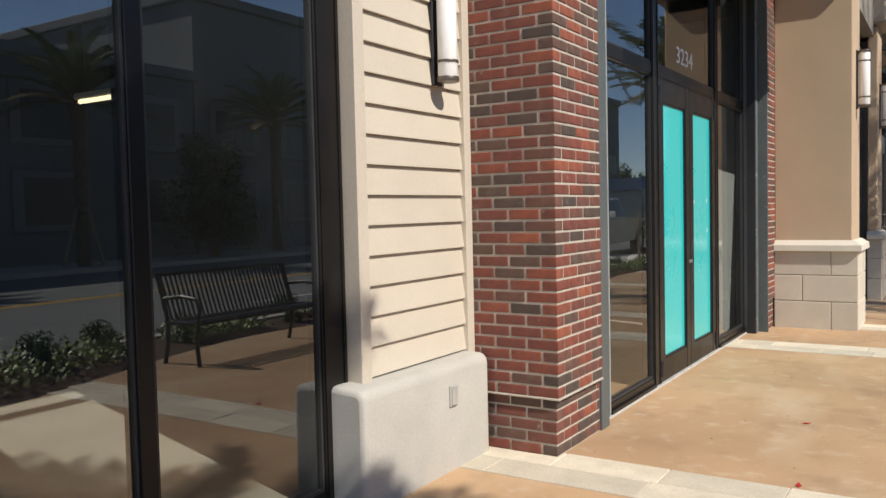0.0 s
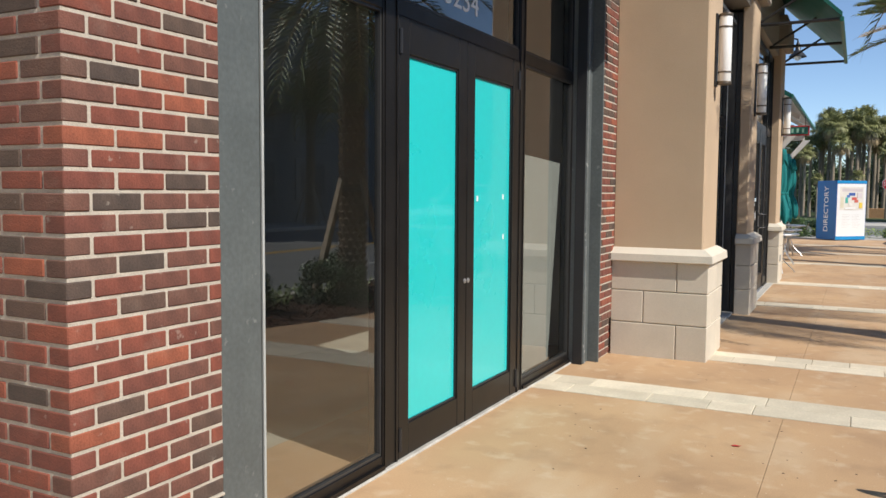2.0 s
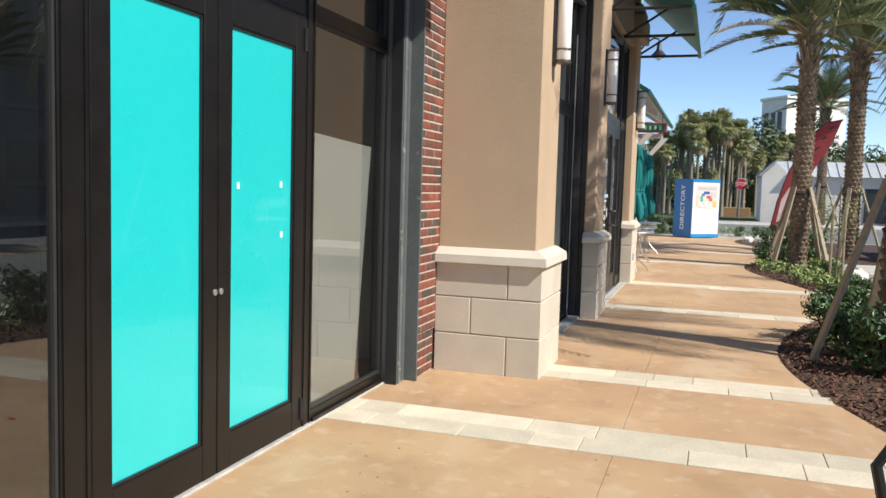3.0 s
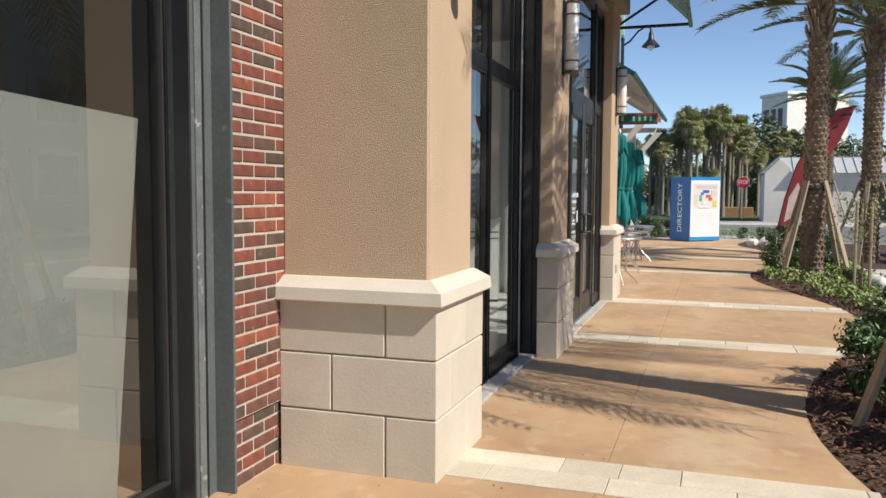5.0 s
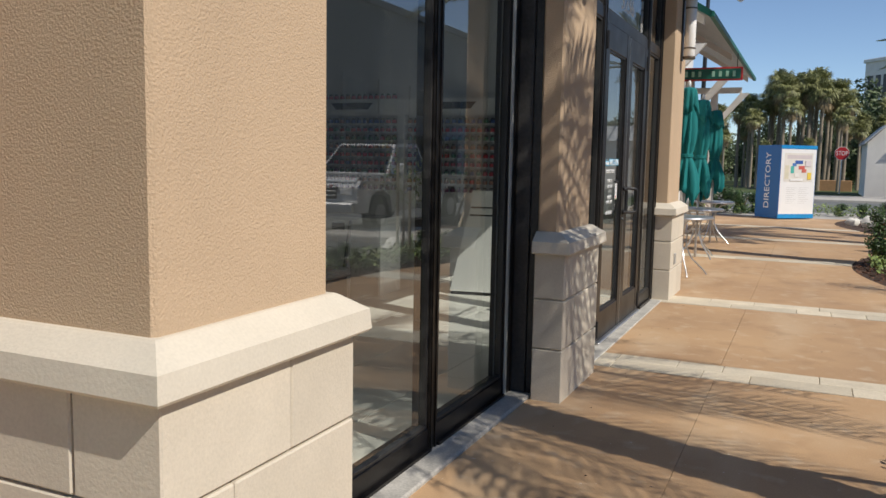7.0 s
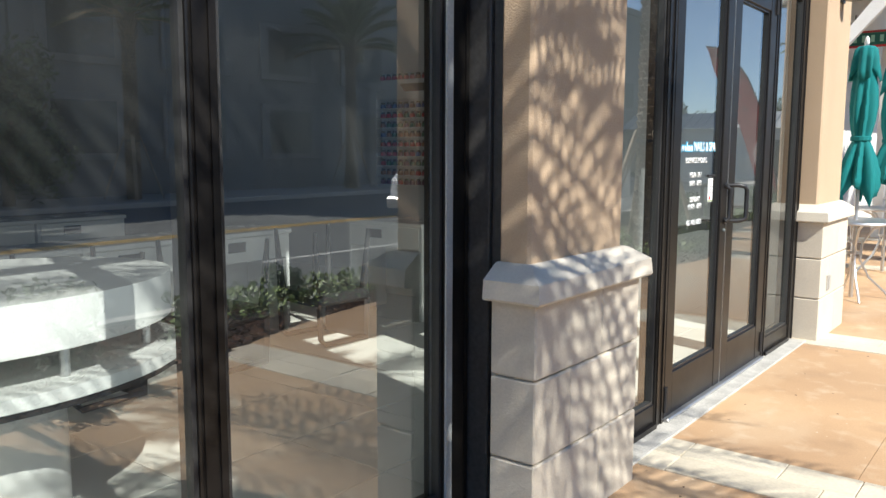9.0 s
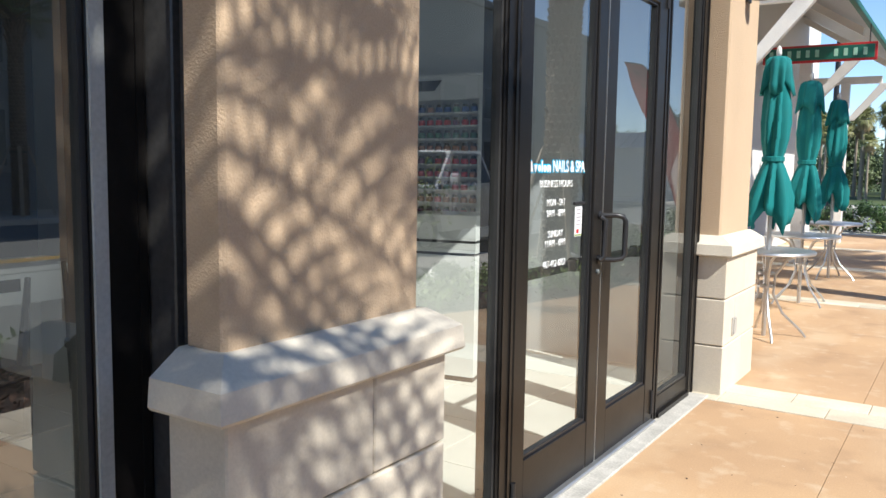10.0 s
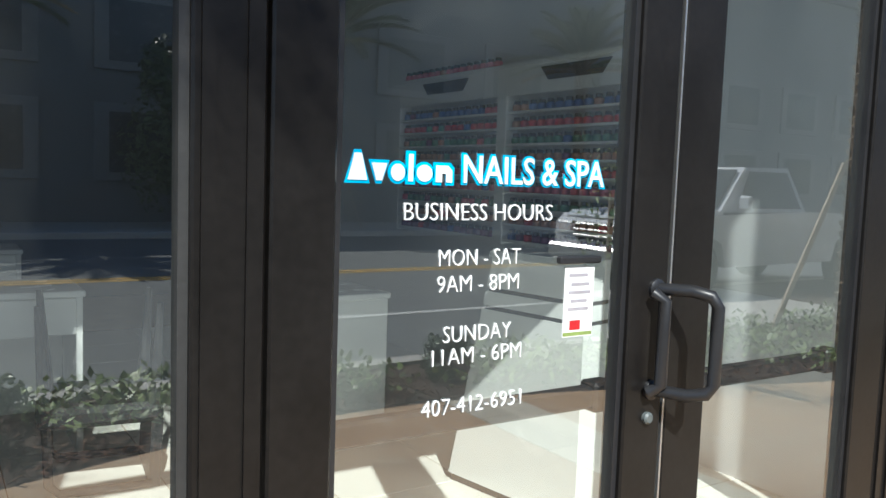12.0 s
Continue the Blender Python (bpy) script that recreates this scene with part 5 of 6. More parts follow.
def umbrella(x, y, seed):
    u = thing("patio_umbrella", "closed teal canvas patio umbrella standing in a table", "umbrella", (x, y, 0), seed * 47, group="patio umbrellas")
    rng = random.Random(seed)
    part("pole", Shape().tube([(0, 0, 0.0), (0, 0, 2.36)], 0.019, 10), ALU, u)
    part("finial", Shape().lathe([(0.012, 2.34), (0.022, 2.37), (0.018, 2.41), (0.004, 2.43)], 10), WHITEPAINT, u, smooth=True)
    sides = 96

    def cloth(prof, hem, lobes, depth):
        """A gathered sleeve of canvas: pleats deepen downwards and the hem hangs in points."""
        verts = []
        top, low = prof[0][0], prof[-1][0]
        for z, r, d in prof:
            for k in range(sides):
                a = k * math.tau / sides
                w = a + (2.3 - z) * 0.5
                saw = abs(((w * lobes / math.tau + seed * 0.37) % 1) - 0.5) * 4 - 1
                crease = math.sin(11 * w + seed * 2.1) * 0.25
                rough = noise.noise(Vector((math.cos(w) * 1.5, math.sin(w) * 1.5, z * 2.0 + seed * 5)))
                pleat = abs(((w * 8 / math.tau + seed * 0.21) % 1) - 0.5) * 4 - 1
                rr = r * (1 + d * depth * (0.55 * saw + crease) + 0.15 * d * pleat + 0.22 * rough * d)
                f = max(0.0, (1 - (z - low) / (top - low)) - 0.5) * 2
                verts.append((rr * math.cos(a), rr * math.sin(a), z - hem * f * f * (saw + 0.3 * pleat + 0.6 * rough)))
        n = len(prof)
        return Shape().add(verts, [(i * sides + k, i * sides + (k + 1) % sides, (i + 1) * sides + (k + 1) % sides, (i + 1) * sides + k) for i in range(n - 1) for k in range(sides)])

    body = [(2.16, 0.08, 0.4), (2.06, 0.094, 0.7), (1.94, 0.102, 1), (1.8, 0.108, 1), (1.66, 0.1, 1), (1.56, 0.085, 0.8), (1.5, 0.076, 0.4), (1.47, 0.078, 0.4), (1.41, 0.1, 0.9), (1.32, 0.125, 1.3), (1.2, 0.148, 1.6), (1.08, 0.152, 1.7), (0.99, 0.135, 1.8)]
    cn = part("canopy", cloth(body, 0.12, 3, 0.14), TEALCLOTH, u, "folded teal canvas gathered by a strap", smooth=True)
    cn.modifiers.new("cloth", "SOLIDIFY").thickness = 0.004
    cap = part("vent_cap", cloth([(2.345, 0.022, 0), (2.335, 0.07, 0.2), (2.31, 0.094, 0.5), (2.22, 0.106, 0.8), (2.12, 0.114, 1), (2.05, 0.12, 1.2)], 0.045, 4, 0.12), TEALCLOTH, u, "upper teal canvas tier", smooth=True)
    cap.modifiers.new("cloth", "SOLIDIFY").thickness = 0.004
    part("strap", Shape().lathe([(0.084, 1.475), (0.092, 1.48), (0.092, 1.515), (0.084, 1.52)], 16), TEALCLOTH, u)
    return u


for k, (x, y) in enumerate(((-0.95, 16.35), (-1.02, 18.4), (-1.08, 20.9))):
    patio_table(x, y, 25 * k)
    umbrella(x, y, k + 1)

# ---- restaurant with its porch ----
REST = material("white_clapboard", (0.72, 0.72, 0.70), rough=0.6, vary=0.05, scale=2)
solo("restaurant_wall", Shape().box(-9, -2.6, 15.0, 29, -0.05, 5.5), REST, "white painted restaurant wall behind the patio", "wall", kind="structure")
porch = thing("porch_roof", "corrugated porch roof with white rafters and a green edge", "roof", kind="structure")
ridge, eave = (-2.75, 4.6), (-0.95, 3.48)
n = 40
for k in range(n):
    y0 = 18.0 + k * 9.5 / n
    part("roof_sheet", Shape().prism([(ridge[0], ridge[1]), (eave[0], eave[1]), (eave[0], eave[1] + 0.02), (ridge[0], ridge[1] + 0.02)], y0 + 0.012, y0 + 9.5 / n - 0.012, "y")
         .prism([(ridge[0], ridge[1] + 0.02), (eave[0], eave[1] + 0.02), (eave[0], eave[1] + 0.045), (ridge[0], ridge[1] + 0.045)], y0 - 0.014, y0 + 0.014, "y"), ROOFMETAL, porch)
part("green_edge", Shape().prism([(ridge[0], ridge[1] - 0.02), (eave[0] + 0.03, eave[1] - 0.03), (eave[0] + 0.03, eave[1] + 0.07), (ridge[0], ridge[1] + 0.09)], 17.93, 17.98, "y"), GREENMETAL, porch)
part("gutter", Shape().bevelled(eave[0], eave[0] + 0.07, 17.93, 27.5, eave[1] - 0.02, eave[1] + 0.06, 0.008), GREENMETAL, porch)
for y in (18.1, 22.5, 26.9):
    part("rafter", Shape().prism([(-2.6, 4.48), (-1.03, 3.5), (-1.03, 3.38), (-2.6, 4.36)], y, y + 0.1, "y"), WHITEPAINT, porch)
    part("beam", Shape().bevelled(-2.6, -1.15, y + 0.01, y + 0.09, 3.12, 3.26, 0.006), WHITEPAINT, porch)
    part("knee_brace", Shape().prism([(-1.74, 2.42), (-1.6, 2.42), (-0.98, 3.12), (-1.18, 3.12)], y + 0.01, y + 0.09, "y"), WHITEPAINT, porch)
    part("post", Shape().bevelled(-1.86, -1.7, y - 0.03, y + 0.13, 0, 3.14, 0.008), WHITEPAINT, porch)
ps = thing("porch_sign", "green and red shop sign hung under the porch gable", "sign", (0, 21.6, 0))
part("board", Shape().bevelled(-2.2, -0.74, -0.03, 0.03, 2.92, 3.16, 0.006), RED, ps)
part("panel", Shape().bevelled(-2.17, -0.77, -0.036, -0.03, 2.95, 3.13, 0.002), GREENMETAL, ps)
SIGNMINT = material("mint_letters", (0.35, 0.62, 0.5), rough=0.5, bump=0)
for k in range(11):
    if k != 6:
        part("letter_shape", Shape().bevelled(-2.11 + k * 0.12, -2.06 + k * 0.12, -0.04, -0.036, 2.99, 3.09, 0.002), SIGNMINT, ps)
for x in (-2.1, -0.84):
    part("hanger", Shape().tube([(x, 0, 3.16), (x, 0, 3.4)], 0.008, 6), BLACK, ps)
rs = thing("roof_sign", "teal, white and red shop sign board over the porch", "sign", (-1.75, 19.0, 0))
part("board", Shape().bevelled(-0.55, 0.55, -0.04, 0.04, 4.35, 5.6, 0.01), SIGNMINT, rs)
for k, (m, a, b) in enumerate(((RED, 4.6, 4.68), (TEXTWHITE, 4.78, 5.0), (RED, 5.1, 5.16), (TEXTWHITE, 5.24, 5.46))):
    part("stripe", Shape().bevelled(-0.5, 0.5, -0.046, -0.04, a, b, 0.002), m, rs)
for x in (-0.4, 0.4):
    part("stay", Shape().tube([(x, 0, 3.75), (x, 0, 4.36)], 0.03, 6), BLACK, rs)
SPK = material("speaker_grey", (0.05, 0.045, 0.045), rough=0.6)
for y in (17.6, 19.3):
    lamp = thing("box_lantern", "dark box wall lantern on the white wall", "wall lamp", (-2.6, y, 1.95), group="box lanterns")
    part("body", Shape().bevelled(0.0, 0.16, -0.09, 0.09, 0, 0.34, 0.008), SPK, lamp)
    part("cap", Shape().bevelled(-0.002, 0.18, -0.11, 0.11, 0.34, 0.37, 0.006), SPK, lamp)

# ---- street lamp ----
lamp = thing("street_lamp", "black street lamp with a curved arm and bell shade", "street lamp", (-2.9, 34.0, -0.1))
part("base", Shape().lathe([(0.2, 0), (0.2, 0.3), (0.12, 0.5), (0.09, 0.8)], 14), BLACK, lamp, smooth=True)
part("pole", Shape().tube([(0, 0, 0.5), (0, 0, 7.1)], [0.085, 0.06], 12), BLACK, lamp, smooth=True)
part("arm", Shape().tube([(0, 0, 6.9), (0.25, 0, 7.05), (0.55, 0, 7.4), (0.8, 0, 7.55), (0.98, 0, 7.5), (1.0, 0, 7.35)], 0.035, 8), BLACK, lamp, smooth=True)
part("finial", Shape().lathe([(0.06, 7.1), (0.08, 7.15), (0.03, 7.25), (0.005, 7.4)], 10), BLACK, lamp, smooth=True)
part("shade", Shape().lathe([(0.05, 7.38), (0.08, 7.3), (0.1, 7.1), (0.2, 6.98), (0.32, 6.85), (0.32, 6.82), (0.29, 6.84), (0.08, 7.05)], 20, pose(1.0, 0, 0), caps=False), BLACK, lamp, "black bell shade", smooth=True)
part("globe", Shape().lathe([(0.02, 6.68), (0.11, 6.74), (0.15, 6.85), (0.1, 6.98)], 14, pose(1.0, 0, 0)), OPAL, lamp, smooth=True)

# ---- directory kiosk ----
kiosk = thing("directory_kiosk", "blue and white directory kiosk with a map panel", "kiosk", (-0.23, 28.45, 0), 42)
part("body", Shape().bevelled(0, 1.14, 0, 0.88, 0.02, 1.92, 0.006), KIOSKBLUE, kiosk)
part("front_panel", Shape().bevelled(0.02, 1.12, -0.006, 0.0, 0.13, 1.82, 0.002), KIOSKWHITE, kiosk)
SKYBLUE = material("bright_blue_panel", (0.01, 0.27, 0.62), rough=0.45, bump=0)
part("top_band", Shape().box(0.002, 1.138, -0.009, -0.006, 1.83, 1.915), SKYBLUE, kiosk)
part("foot_band", Shape().box(0.002, 1.138, -0.009, -0.006, 0.03, 0.14), SKYBLUE, kiosk)
for k, (x0, x1, z0, z1, c) in enumerate(((0.12, 1.02, 0.98, 1.72, (0.74, 0.71, 0.66)), (0.2, 0.98, 1.57, 1.67, (0.62, 0.56, 0.57)), (0.15, 0.27, 1.05, 1.4, (0.68, 0.64, 0.5)), (0.46, 0.7, 1.44, 1.53, (0.05, 0.12, 0.4)),
                                           (0.38, 0.5, 1.38, 1.46, (0.08, 0.2, 0.5)), (0.33, 0.43, 1.2, 1.38, (0.08, 0.45, 0.4)), (0.58, 0.76, 1.3, 1.39, (0.62, 0.12, 0.1)), (0.68, 0.82, 1.22, 1.31, (0.62, 0.16, 0.12)),
                                           (0.46, 0.6, 1.1, 1.2, (0.8, 0.78, 0.74)), (0.86, 0.98, 1.04, 1.22, (0.8, 0.6, 0.1)), (0.32, 0.72, 1.0, 1.06, (0.82, 0.82, 0.82)), (0.78, 0.96, 1.38, 1.52, (0.7, 0.64, 0.66)))):
    part("map_patch", Shape().box(x0, x1, -0.0085 - k * 0.0012, -0.006, z0, z1), material("map_ink", c, rough=0.5, vary=0.05, scale=8, bump=0), kiosk)
PALEINK = material("pale_ink", (0.6, 0.6, 0.6), rough=0.6, bump=0)
for col in (0.22, 0.62):
    for r in range(9):
        part("list_line", Shape().box(col, col + 0.22 + 0.05 * ((r * 7) % 3), -0.0075, -0.006, 0.42 + r * 0.05, 0.428 + r * 0.05), PALEINK, kiosk)
ob = new("lettering", text_mesh("DIRECTORY", 0.27, TEXTWHITE))
ob.matrix_basis = Matrix(((0, 0, -1, -0.003), (0, -1, 0, 0.46), (1, 0, 0, 1.0), (0, 0, 0, 1))) @ Matrix.Rotation(math.pi, 4, "Z") @ Matrix.Rotation(math.pi, 4, "Z")
ob.matrix_basis = Matrix(((0, 0, -1, -0.003), (0, 1, 0, 0.44), (1, 0, 0, 1.0), (0, 0, 0, 1)))
ob.parent = kiosk
tagged(ob, "white upright lettering")

# ---- banner, stop sign, shed, buildings ----
ban = thing("feather_banner", "red feather banner on a bowed black pole", "banner", (1.85, 24.3, 0), 12)
pp = [(0.0, 0.0), (0.06, 0.6), (0.2, 1.3), (0.45, 2.1), (0.8, 2.8), (1.1, 3.2), (1.35, 3.42), (1.75, 3.5)]
part("pole", Shape().tube([(x, 0, z) for x, z in pp], 0.015, 6), BLACK, ban)
inner = [(1.7, 3.42), (1.55, 3.0), (1.35, 2.6), (1.1, 2.2), (0.9, 1.8), (0.7, 1.3), (0.5, 0.75), (0.2, 0.5)]
cloth = Shape()
outl = [(x + 0.012, z) for x, z in pp[1:]] + inner
cloth.prism(outl, -0.004, 0.004, "y")
part("cloth", cloth, material("red_banner_cloth", (0.24, 0.025, 0.032), rough=0.8, vary=0.12, scale=3, fine=200), ban, "red printed cloth")
BANPALE = material("pale_print", (0.62, 0.5, 0.48), rough=0.8, vary=0.2, scale=5)
part("print", Shape().prism([(0.2, 0.75), (0.5, 0.95), (0.62, 1.35), (0.5, 1.7), (0.3, 1.35)], -0.008, -0.004, "y"), BANPALE, ban, "pale printed picture")
for k in range(5):
    c = Vector((0.82 + k * 0.16, 0, 2.2 + k * 0.27))
    part("letter_shape", Shape().bevelled(-0.025, 0.025, -0.008, -0.004, -0.07, 0.07, 0.002, pose(c.x, 0, c.z, 0, 60, 0)), BLACK, ban)
part("spike_base", Shape().tube([(0, 0, -0.1), (0, 0, 0.15)], 0.025, 8), BLACK, ban)

stop = thing("stop_sign", "red octagonal stop sign on a steel post", "stop sign", (2.0, 55.5, -0.15), 5)
oct8 = [(0.39 * math.cos(math.tau * (k + 0.5) / 8), 2.25 + 0.39 * math.sin(math.tau * (k + 0.5) / 8)) for k in range(8)]
oct7 = [(0.365 * math.cos(math.tau * (k + 0.5) / 8), 2.25 + 0.365 * math.sin(math.tau * (k + 0.5) / 8)) for k in range(8)]
part("rim", Shape().prism(oct8, -0.03, -0.024, "y"), WHITEPAINT, stop)
part("face", Shape().prism(oct7, -0.036, -0.03, "y"), RED, stop)
writing("STOP", 0.34, TEXTWHITE, (0, -0.039, 2.25), 0, stop, "white letters", 0.58)
part("post", Shape().bevelled(-0.03, 0.03, -0.024, 0.016, 0, 2.6, 0.004), ALU, stop)

shed = thing("utility_shed", "white rendered utility building with a pale metal roof", "shed", (3.0, 51.5, -0.15))
part("wall", Shape().prism([(0, 0), (1.5, 0), (1.5, 2.75), (0.75, 3.5), (0, 2.75)], 0, 0.2, "y"), WALLWHITE, shed)
part("side_wall", Shape().box(1.4, 14, 0.2, 5.0, 0, 2.7), WALLWHITE, shed)
part("side_wall", Shape().box(0, 1.4, 0.2, 5.0, 0, 2.7), WALLWHITE, shed)
part("roof", Shape().prism([(-0.15, 2.66), (0.75, 3.55), (0.75, 3.65), (-0.15, 2.76)], -0.2, 5.2, "y").prism([(0.75, 3.55), (0.75, 3.65), (15, 3.6), (15, 3.5)], 1.6, 5.2, "y")
     .add([(0.75, 1.6, 3.6), (15, 1.6, 3.6), (15, -0.3, 2.72), (1.4, -0.3, 2.72)], [(0, 1, 2, 3)]), ROOFMETAL, shed)
for k in range(26):
    x = 1.45 + k * 0.52
    part("seam", Shape().add([(x, 1.6, 3.6), (x + 0.05, 1.6, 3.6), (x + 0.05, -0.3, 2.72), (x, -0.3, 2.72), (x, 1.6, 3.66), (x + 0.05, 1.6, 3.66), (x + 0.05, -0.3, 2.78), (x, -0.3, 2.78)],
                             [(0, 1, 2, 3), (4, 5, 6, 7), (0, 3, 7, 4), (1, 5, 6, 2), (3, 2, 6, 7), (0, 1, 5, 4)]), ROOFMETAL, shed)
part("front_wall", Shape().box(1.5, 14, 0.0, 0.19, 0, 2.72), WALLWHITE, shed)
part("opening", Shape().bevelled(5.4, 6.6, -0.04, -0.002, 0.2, 2.1, 0.01), FARGLASS, shed, "dark door opening")


def building(at, w, d, h, mat, cols, rows, label, turn=0, win=(1.2, 1.7), first=1.2, gap_y=3.2, surround=None):
    b = thing("building", label, "building", at, turn)
    part("wall", Shape().box(0, w, 0, d, 0, h), mat, b)
    part("parapet", Shape().bevelled(-0.2, w + 0.2, -0.2, d + 0.2, h, h + 0.4, 0.05), mat, b)
    for r in range(rows):
        for c in range(cols):
            x = (c + 0.5) * w / cols
            z = first + r * gap_y
            wd = part("window", Shape().bevelled(x - win[0] / 2 - 0.35, x + win[0] / 2 + 0.35, -0.09, -0.002, z - 0.22, z + win[1] + 0.22, 0.02), surround or mat, b)
            part("pane", Shape().box(x - win[0] / 2, x + win[0] / 2, -0.1, -0.05, z, z + win[1]), FARGLASS, wd)
    return b


tower = building((8.3, 110, -1.2), 9, 4.7, 14.6, WALLWHITE, 3, 0, "white tower building with narrow dark windows", 35)
for k in range(3):
    wd = part("window", Shape().bevelled(-0.06, -0.002, 0.7 + k * 1.25, 1.6 + k * 1.25, 10.7, 13.1, 0.02), WALLWHITE, tower)
    part("pane", Shape().box(-0.075, -0.05, 0.74 + k * 1.25, 1.56 + k * 1.25, 10.74, 13.06), BLACK, wd)
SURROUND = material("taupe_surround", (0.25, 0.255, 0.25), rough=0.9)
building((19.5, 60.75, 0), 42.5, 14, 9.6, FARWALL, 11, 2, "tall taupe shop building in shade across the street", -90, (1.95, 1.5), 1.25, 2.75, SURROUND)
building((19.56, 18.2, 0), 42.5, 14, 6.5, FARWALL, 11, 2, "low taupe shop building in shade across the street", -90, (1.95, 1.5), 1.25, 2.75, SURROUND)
solo("low_wall", Shape().bevelled(-0.2, 2.8, 60, 60.3, -0.2, 0.55, 0.03), material("orange_block", (0.42, 0.24, 0.12), rough=0.9), "low orange block wall beside the side street", "wall", kind="structure")
solo("kerb_bulb", Shape().bevelled(3.252, 5.6, 18.4, 29.5, -0.3, 0.006, 0.02), KERB, "pale concrete pavement bulging into the street", "pavement", kind="structure")
solo("corner_bed", Shape().bevelled(3.252, 5.3, 20.6, 29.0, -0.1, 0.02, 0.01), MULCH, "brown mulch bed on the street corner", "planting bed", kind="structure")
isl = Shape().bevelled(-12, 3.0, 29.6, 32.9, -0.3, -0.02, 0.02).bevelled(-12, 20, 44.5, 49.5, -0.3, -0.03, 0.02)
solo("kerb_island", isl, KERB, "pale concrete verge along the side street", "kerb", kind="structure")
solo("lawn", Shape().bevelled(-30, 60, 52, 140, -0.5, -0.1, 0.02), material("grass", (0.07, 0.10, 0.03), rough=0.9, vary=0.3, scale=2, fine=40, bump=0.5), "patchy green lawn behind the side street", "lawn", kind="structure")
vs = Shape()
rng = random.Random(71)
for _ in range(2600):
    x, y = rng.uniform(-7, 2.8), rng.uniform(30.3, 32.4)
    if -1.2 < x < 1.0 and y < 30.6:
        continue
    c = Vector((x, y, rng.uniform(0.0, 0.28)))
    a = rng.uniform(0, 6.28)
    d = Vector((math.cos(a), math.sin(a), rng.uniform(0.1, 1))).normalized() * 0.09
    s = Vector((-d.y, d.x, 0)).normalized() * 0.03
    vs.add([c, c + d * 0.5 - s, c + d, c + d * 0.5 + s], [(0, 1, 2, 3)])
solo("verge_plants", vs, GROUNDCOVER, "low verge planting behind the kiosk", "plants", kind="stuff")
rng = random.Random(8)
for x, y, r in ((1.9, 27.2, 0.24), (2.3, 27.4, 0.3), (2.6, 27.0, 0.2), (1.5, 27.6, 0.16), (2.9, 17.2, 0.18), (2.85, 16.5, 0.22)):
    s = Shape()
    nn = 9
    prof = []
    verts, faces = [], []
    for i in range(7):
        ph = math.pi * i / 6
        for k in range(nn):
            a = k * math.tau / nn
            q = r * (1 + rng.uniform(-0.18, 0.18))
            verts.append((q * math.sin(ph) * math.cos(a), q * math.sin(ph) * math.sin(a), q * 0.75 * math.cos(ph)))
    faces = [(i * nn + k, (i + 1) * nn + k, (i + 1) * nn + (k + 1) % nn, i * nn + (k + 1) % nn) for i in range(6) for k in range(nn)]
    solo("boulder", s.add(verts, faces), WALLWHITE, "pale limestone boulder in the planting bed", "boulder", (x, y, r * 0.35), group="boulders", smooth=True)

# ---- pickup on the street ----
FARGLASS_DARK = material("car_glass", (0.015, 0.018, 0.02), rough=0.08, vary=0.05, bump=0)
truck = thing("pickup_truck", "white pickup truck standing on the near street lane", "truck", (6.1, 19.2, -0.13))
CARWHITE = material("white_car_paint", (0.78, 0.78, 0.77), rough=0.25, vary=0.03, bump=0, coat=0.8)
RUBBER = material("tyre_rubber", (0.02, 0.02, 0.02), rough=0.85, vary=0.15)
part("lower_body", Shape().prism([(0.0, 0.45), (0.02, 0.95), (0.18, 1.08), (1.5, 1.15), (3.3, 1.2), (5.5, 1.16), (5.52, 0.5), (4.95, 0.45), (4.85, 0.75), (4.6, 0.87), (4.3, 0.87), (4.05, 0.75), (3.95, 0.45), (1.45, 0.42), (1.35, 0.75), (1.1, 0.87), (0.8, 0.87), (0.55, 0.75), (0.45, 0.45)], -0.95, 0.95, "x"), CARWHITE, truck)
part("hood", Shape().prism([(0.1, 1.05), (0.25, 1.13), (1.45, 1.2), (1.5, 1.14)], -0.85, 0.85, "x"), CARWHITE, truck)
cabs = Shape().add([(-0.86, 1.4, 1.18), (0.86, 1.4, 1.18), (0.68, 2.1, 1.82), (-0.68, 2.1, 1.82), (-0.68, 3.1, 1.84), (0.68, 3.1, 1.84), (0.86, 3.35, 1.19), (-0.86, 3.35, 1.19)],
                   [(0, 1, 2, 3), (3, 2, 5, 4), (4, 5, 6, 7), (1, 6, 5, 2), (0, 3, 4, 7), (0, 7, 6, 1)])
part("cab", cabs, CARWHITE, truck)
part("windscreen", Shape().add([(-0.76, 1.44, 1.24), (0.76, 1.44, 1.24), (0.62, 2.02, 1.77), (-0.62, 2.02, 1.77), (-0.76, 1.42, 1.25), (0.76, 1.42, 1.25), (0.62, 2.0, 1.785), (-0.62, 2.0, 1.785)], [(0, 1, 2, 3), (4, 5, 6, 7), (0, 1, 5, 4), (1, 2, 6, 5), (2, 3, 7, 6), (3, 0, 4, 7)]), FARGLASS_DARK, truck, "dark windscreen")
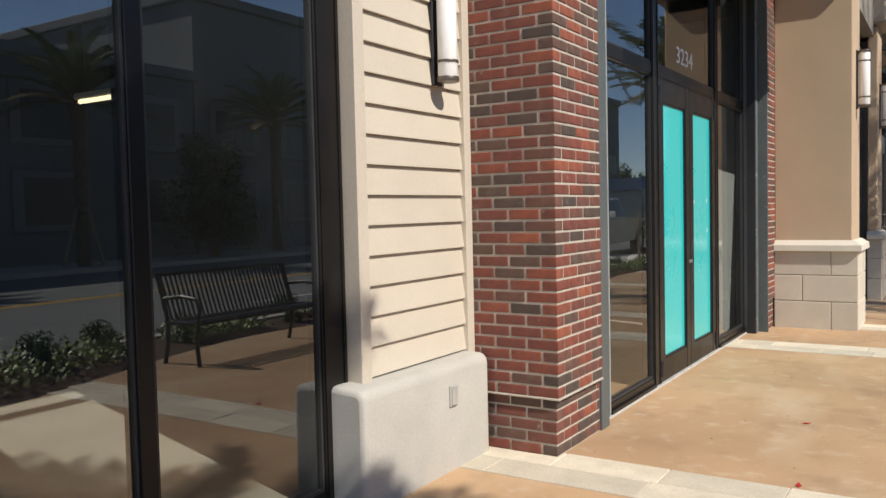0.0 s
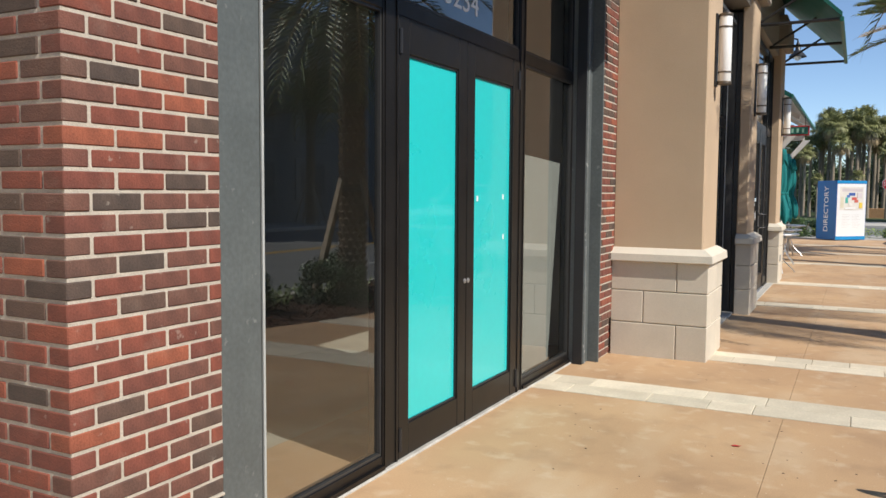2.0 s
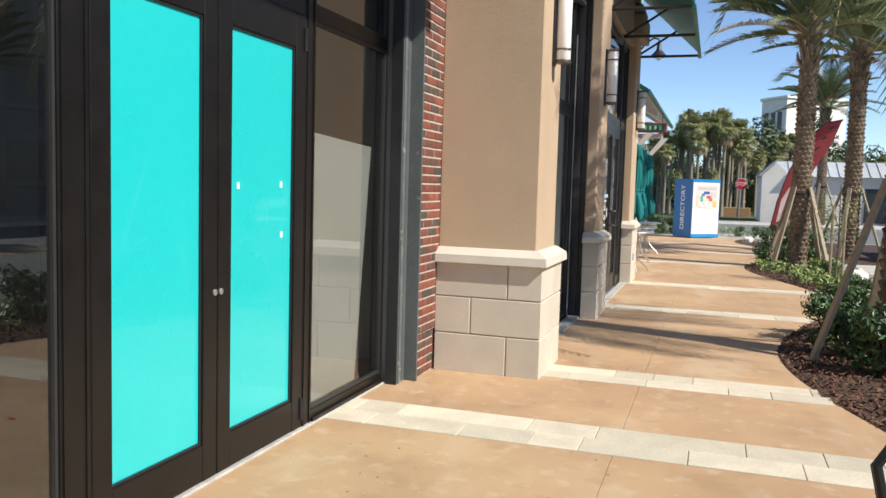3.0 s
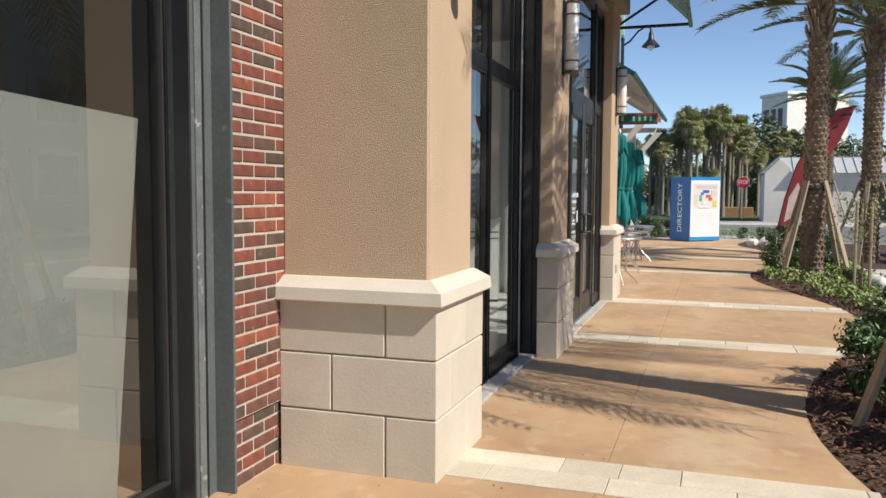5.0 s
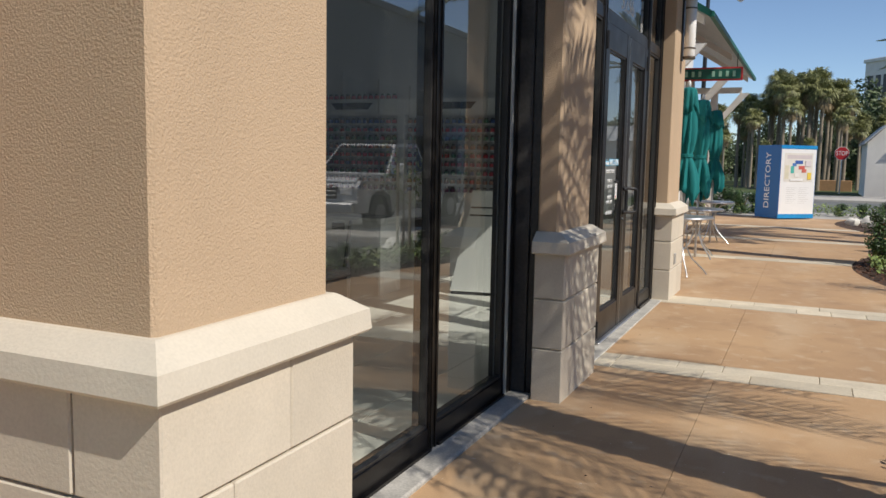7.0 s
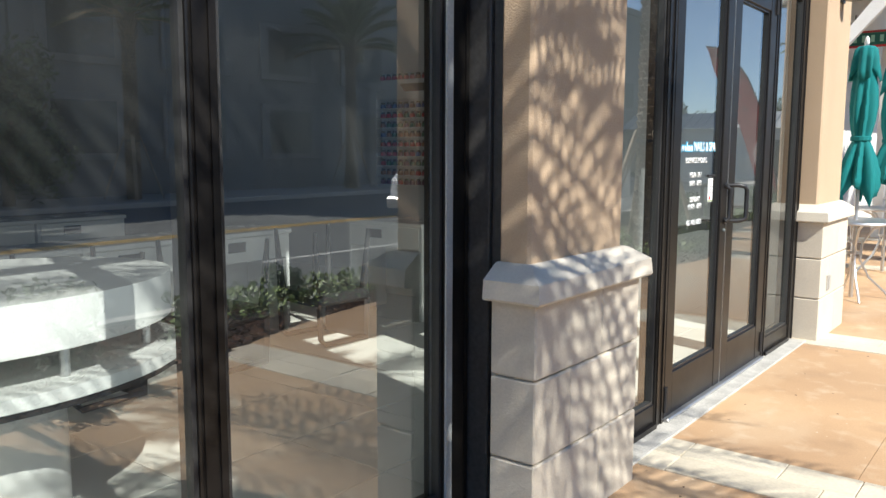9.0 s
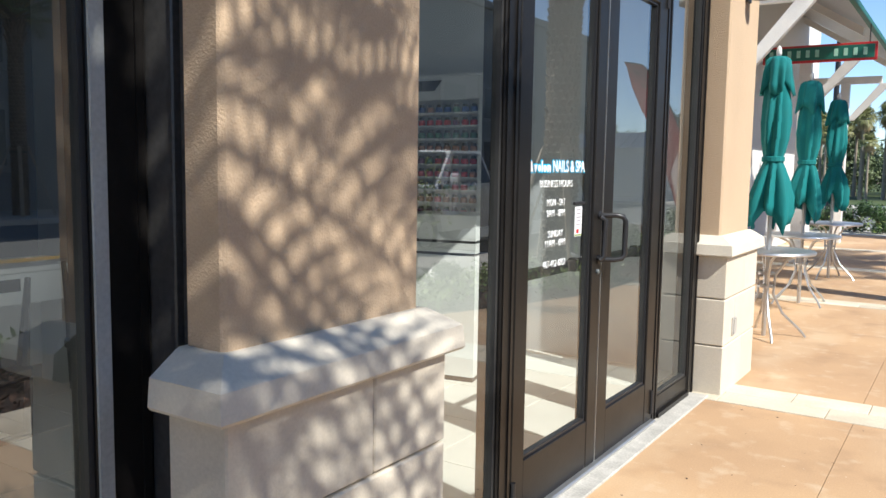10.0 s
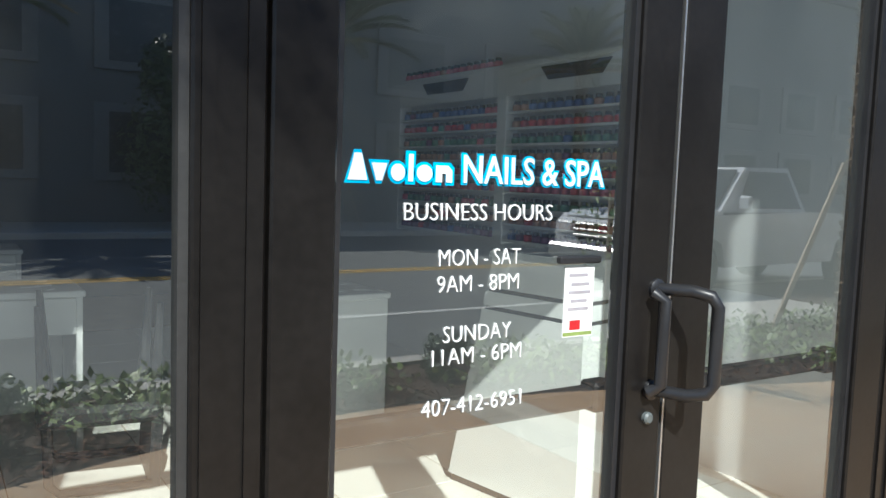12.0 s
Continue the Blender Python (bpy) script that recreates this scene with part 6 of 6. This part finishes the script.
for sx in (-1, 1):
    side = Shape().add([(sx * 0.862, 1.75, 1.24), (sx * 0.862, 3.2, 1.24), (sx * 0.72, 3.02, 1.76), (sx * 0.72, 2.15, 1.76), (sx * 0.872, 1.75, 1.24), (sx * 0.872, 3.2, 1.24), (sx * 0.73, 3.02, 1.765), (sx * 0.73, 2.15, 1.765)],
                       [(0, 1, 2, 3), (4, 5, 6, 7), (0, 1, 5, 4), (1, 2, 6, 5), (2, 3, 7, 6), (3, 0, 4, 7)])
    part("side_window", side, FARGLASS_DARK, truck)
    part("headlight", Shape().bevelled(sx * 0.72 - 0.15, sx * 0.72 + 0.15, -0.02, 0.08, 0.8, 0.97, 0.02), OPAL, truck)
    part("mirror", Shape().bevelled(sx * 1.02 - 0.1, sx * 1.02 + 0.1, 1.68, 1.76, 1.22, 1.42, 0.03), CARWHITE, truck)
    for y in (0.95, 4.45):
        wh = part("wheel", Shape().lathe([(0.2, -0.12), (0.36, -0.12), (0.4, -0.09), (0.4, 0.09), (0.36, 0.12), (0.2, 0.12)], 24, pose(sx * 0.83, y, 0.4, 0, 90, 0)), RUBBER, truck, smooth=True)
        part("rim", Shape().lathe([(0.05, -0.13), (0.21, -0.125), (0.22, 0.125), (0.05, 0.13)], 18, pose(sx * 0.83, y, 0.4, 0, 90, 0)), ALU, wh)
part("grille", Shape().bevelled(-0.5, 0.5, -0.03, 0.04, 0.72, 0.98, 0.02), BLACK, truck)
for z in (0.79, 0.87, 0.95):
    part("grille_bar", Shape().bevelled(-0.52, 0.52, -0.045, -0.02, z - 0.012, z + 0.012, 0.006), ALU, truck)
part("bumper", Shape().bevelled(-0.95, 0.95, -0.14, 0.06, 0.45, 0.66, 0.04), ALU, truck, "chrome front bumper")


# ---- brickwork ----
def brickwork(name, label, x_face, y0, y1, x_left, courses, seed):
    """A brick pier: bricks on the face towards the pavement and, where x_left is given, on the end that faces -y."""
    wall = thing(name, label, "wall", kind="structure")
    ch, bl, jt, step = 0.0677, 0.1905, 0.0125, 5
    rng = random.Random(seed)
    part("mortar", Shape().box((x_left or x_face - 0.2), x_face - 0.005, y0 + (0.005 if x_left else 0), y1, 0.34, 3.9)
         .box((x_left or x_face - 0.2), x_face - 0.026, y0 + (0.026 if x_left else 0), y1, -0.02, 0.34), MORTAR, wall)
    if x_left:
        part("ledge", Shape().bevelled(x_left, x_face + 0.007, y0 - 0.007, y1, 0.332, 0.344, 0.003), MORTAR, wall, "pale mortar ledge")
    meshes = {}

    def brick(lx, ly):
        key = (round(lx, 3), round(ly, 3))
        if key not in meshes:
            meshes[key] = Shape().bevelled(-lx / 2, lx / 2, -ly / 2, ly / 2, -0.0275, 0.0275, 0.0035).mesh("brick", BRICK)
        return meshes[key]

    rest = Shape()
    for c in range(courses):
        z = 0.034 + c * ch
        back = 0.02 if c < step else 0.0
        xf, yf = x_face - back, y0 + (back if x_left else 0)
        items = []
        odd = c % 2
        # the face towards +x
        y = yf + (0.092 + jt if odd and x_left else (bl + jt if x_left else -0.1 * odd))
        if x_left:
            items.append((xf - (bl / 2 if odd else 0.046), yf + (0.046 if odd else bl / 2), bl if odd else 0.092, 0.092 if odd else bl))
        while y < y1 - 0.02:
            e = min(y + bl, y1)
            s = max(y, y0)
            if e - s > 0.02:
                items.append((xf - 0.046, (s + e) / 2, 0.092, e - s))
            y += bl + jt
        if x_left:
            x = xf - ((bl if odd else 0.092) + jt)
            while x > x_left + 0.02:
                s = max(x - bl, x_left)
                items.append(((s + x) / 2, yf + 0.046, x - s, 0.092))
                x -= bl + jt
        for cx, cy, lx, ly in items:
            cx += rng.uniform(-0.0015, 0.0015)
            cy += rng.uniform(-0.0015, 0.0015)
            if c < 42:
                b = part("brick", brick(lx, ly), BRICK, wall)
                b.location = (cx, cy, z)
            else:
                rest.bevelled(cx - lx / 2, cx + lx / 2, cy - ly / 2, cy + ly / 2, z - 0.029, z + 0.029, 0.003)
    tagged(part("upper_bricks", rest, BRICK, wall, "red and brown bricks high on the wall"), kind="stuff")
    return wall


brickwork("wall_brick_1", "red and brown-black brick pier in running bond", -1.727, 1.366, 2.034, -2.3, 57, 1)
brickwork("wall_brick_2", "red brick strip beside the stucco pier", -1.612, 6.645, 7.13, None, 57, 2)
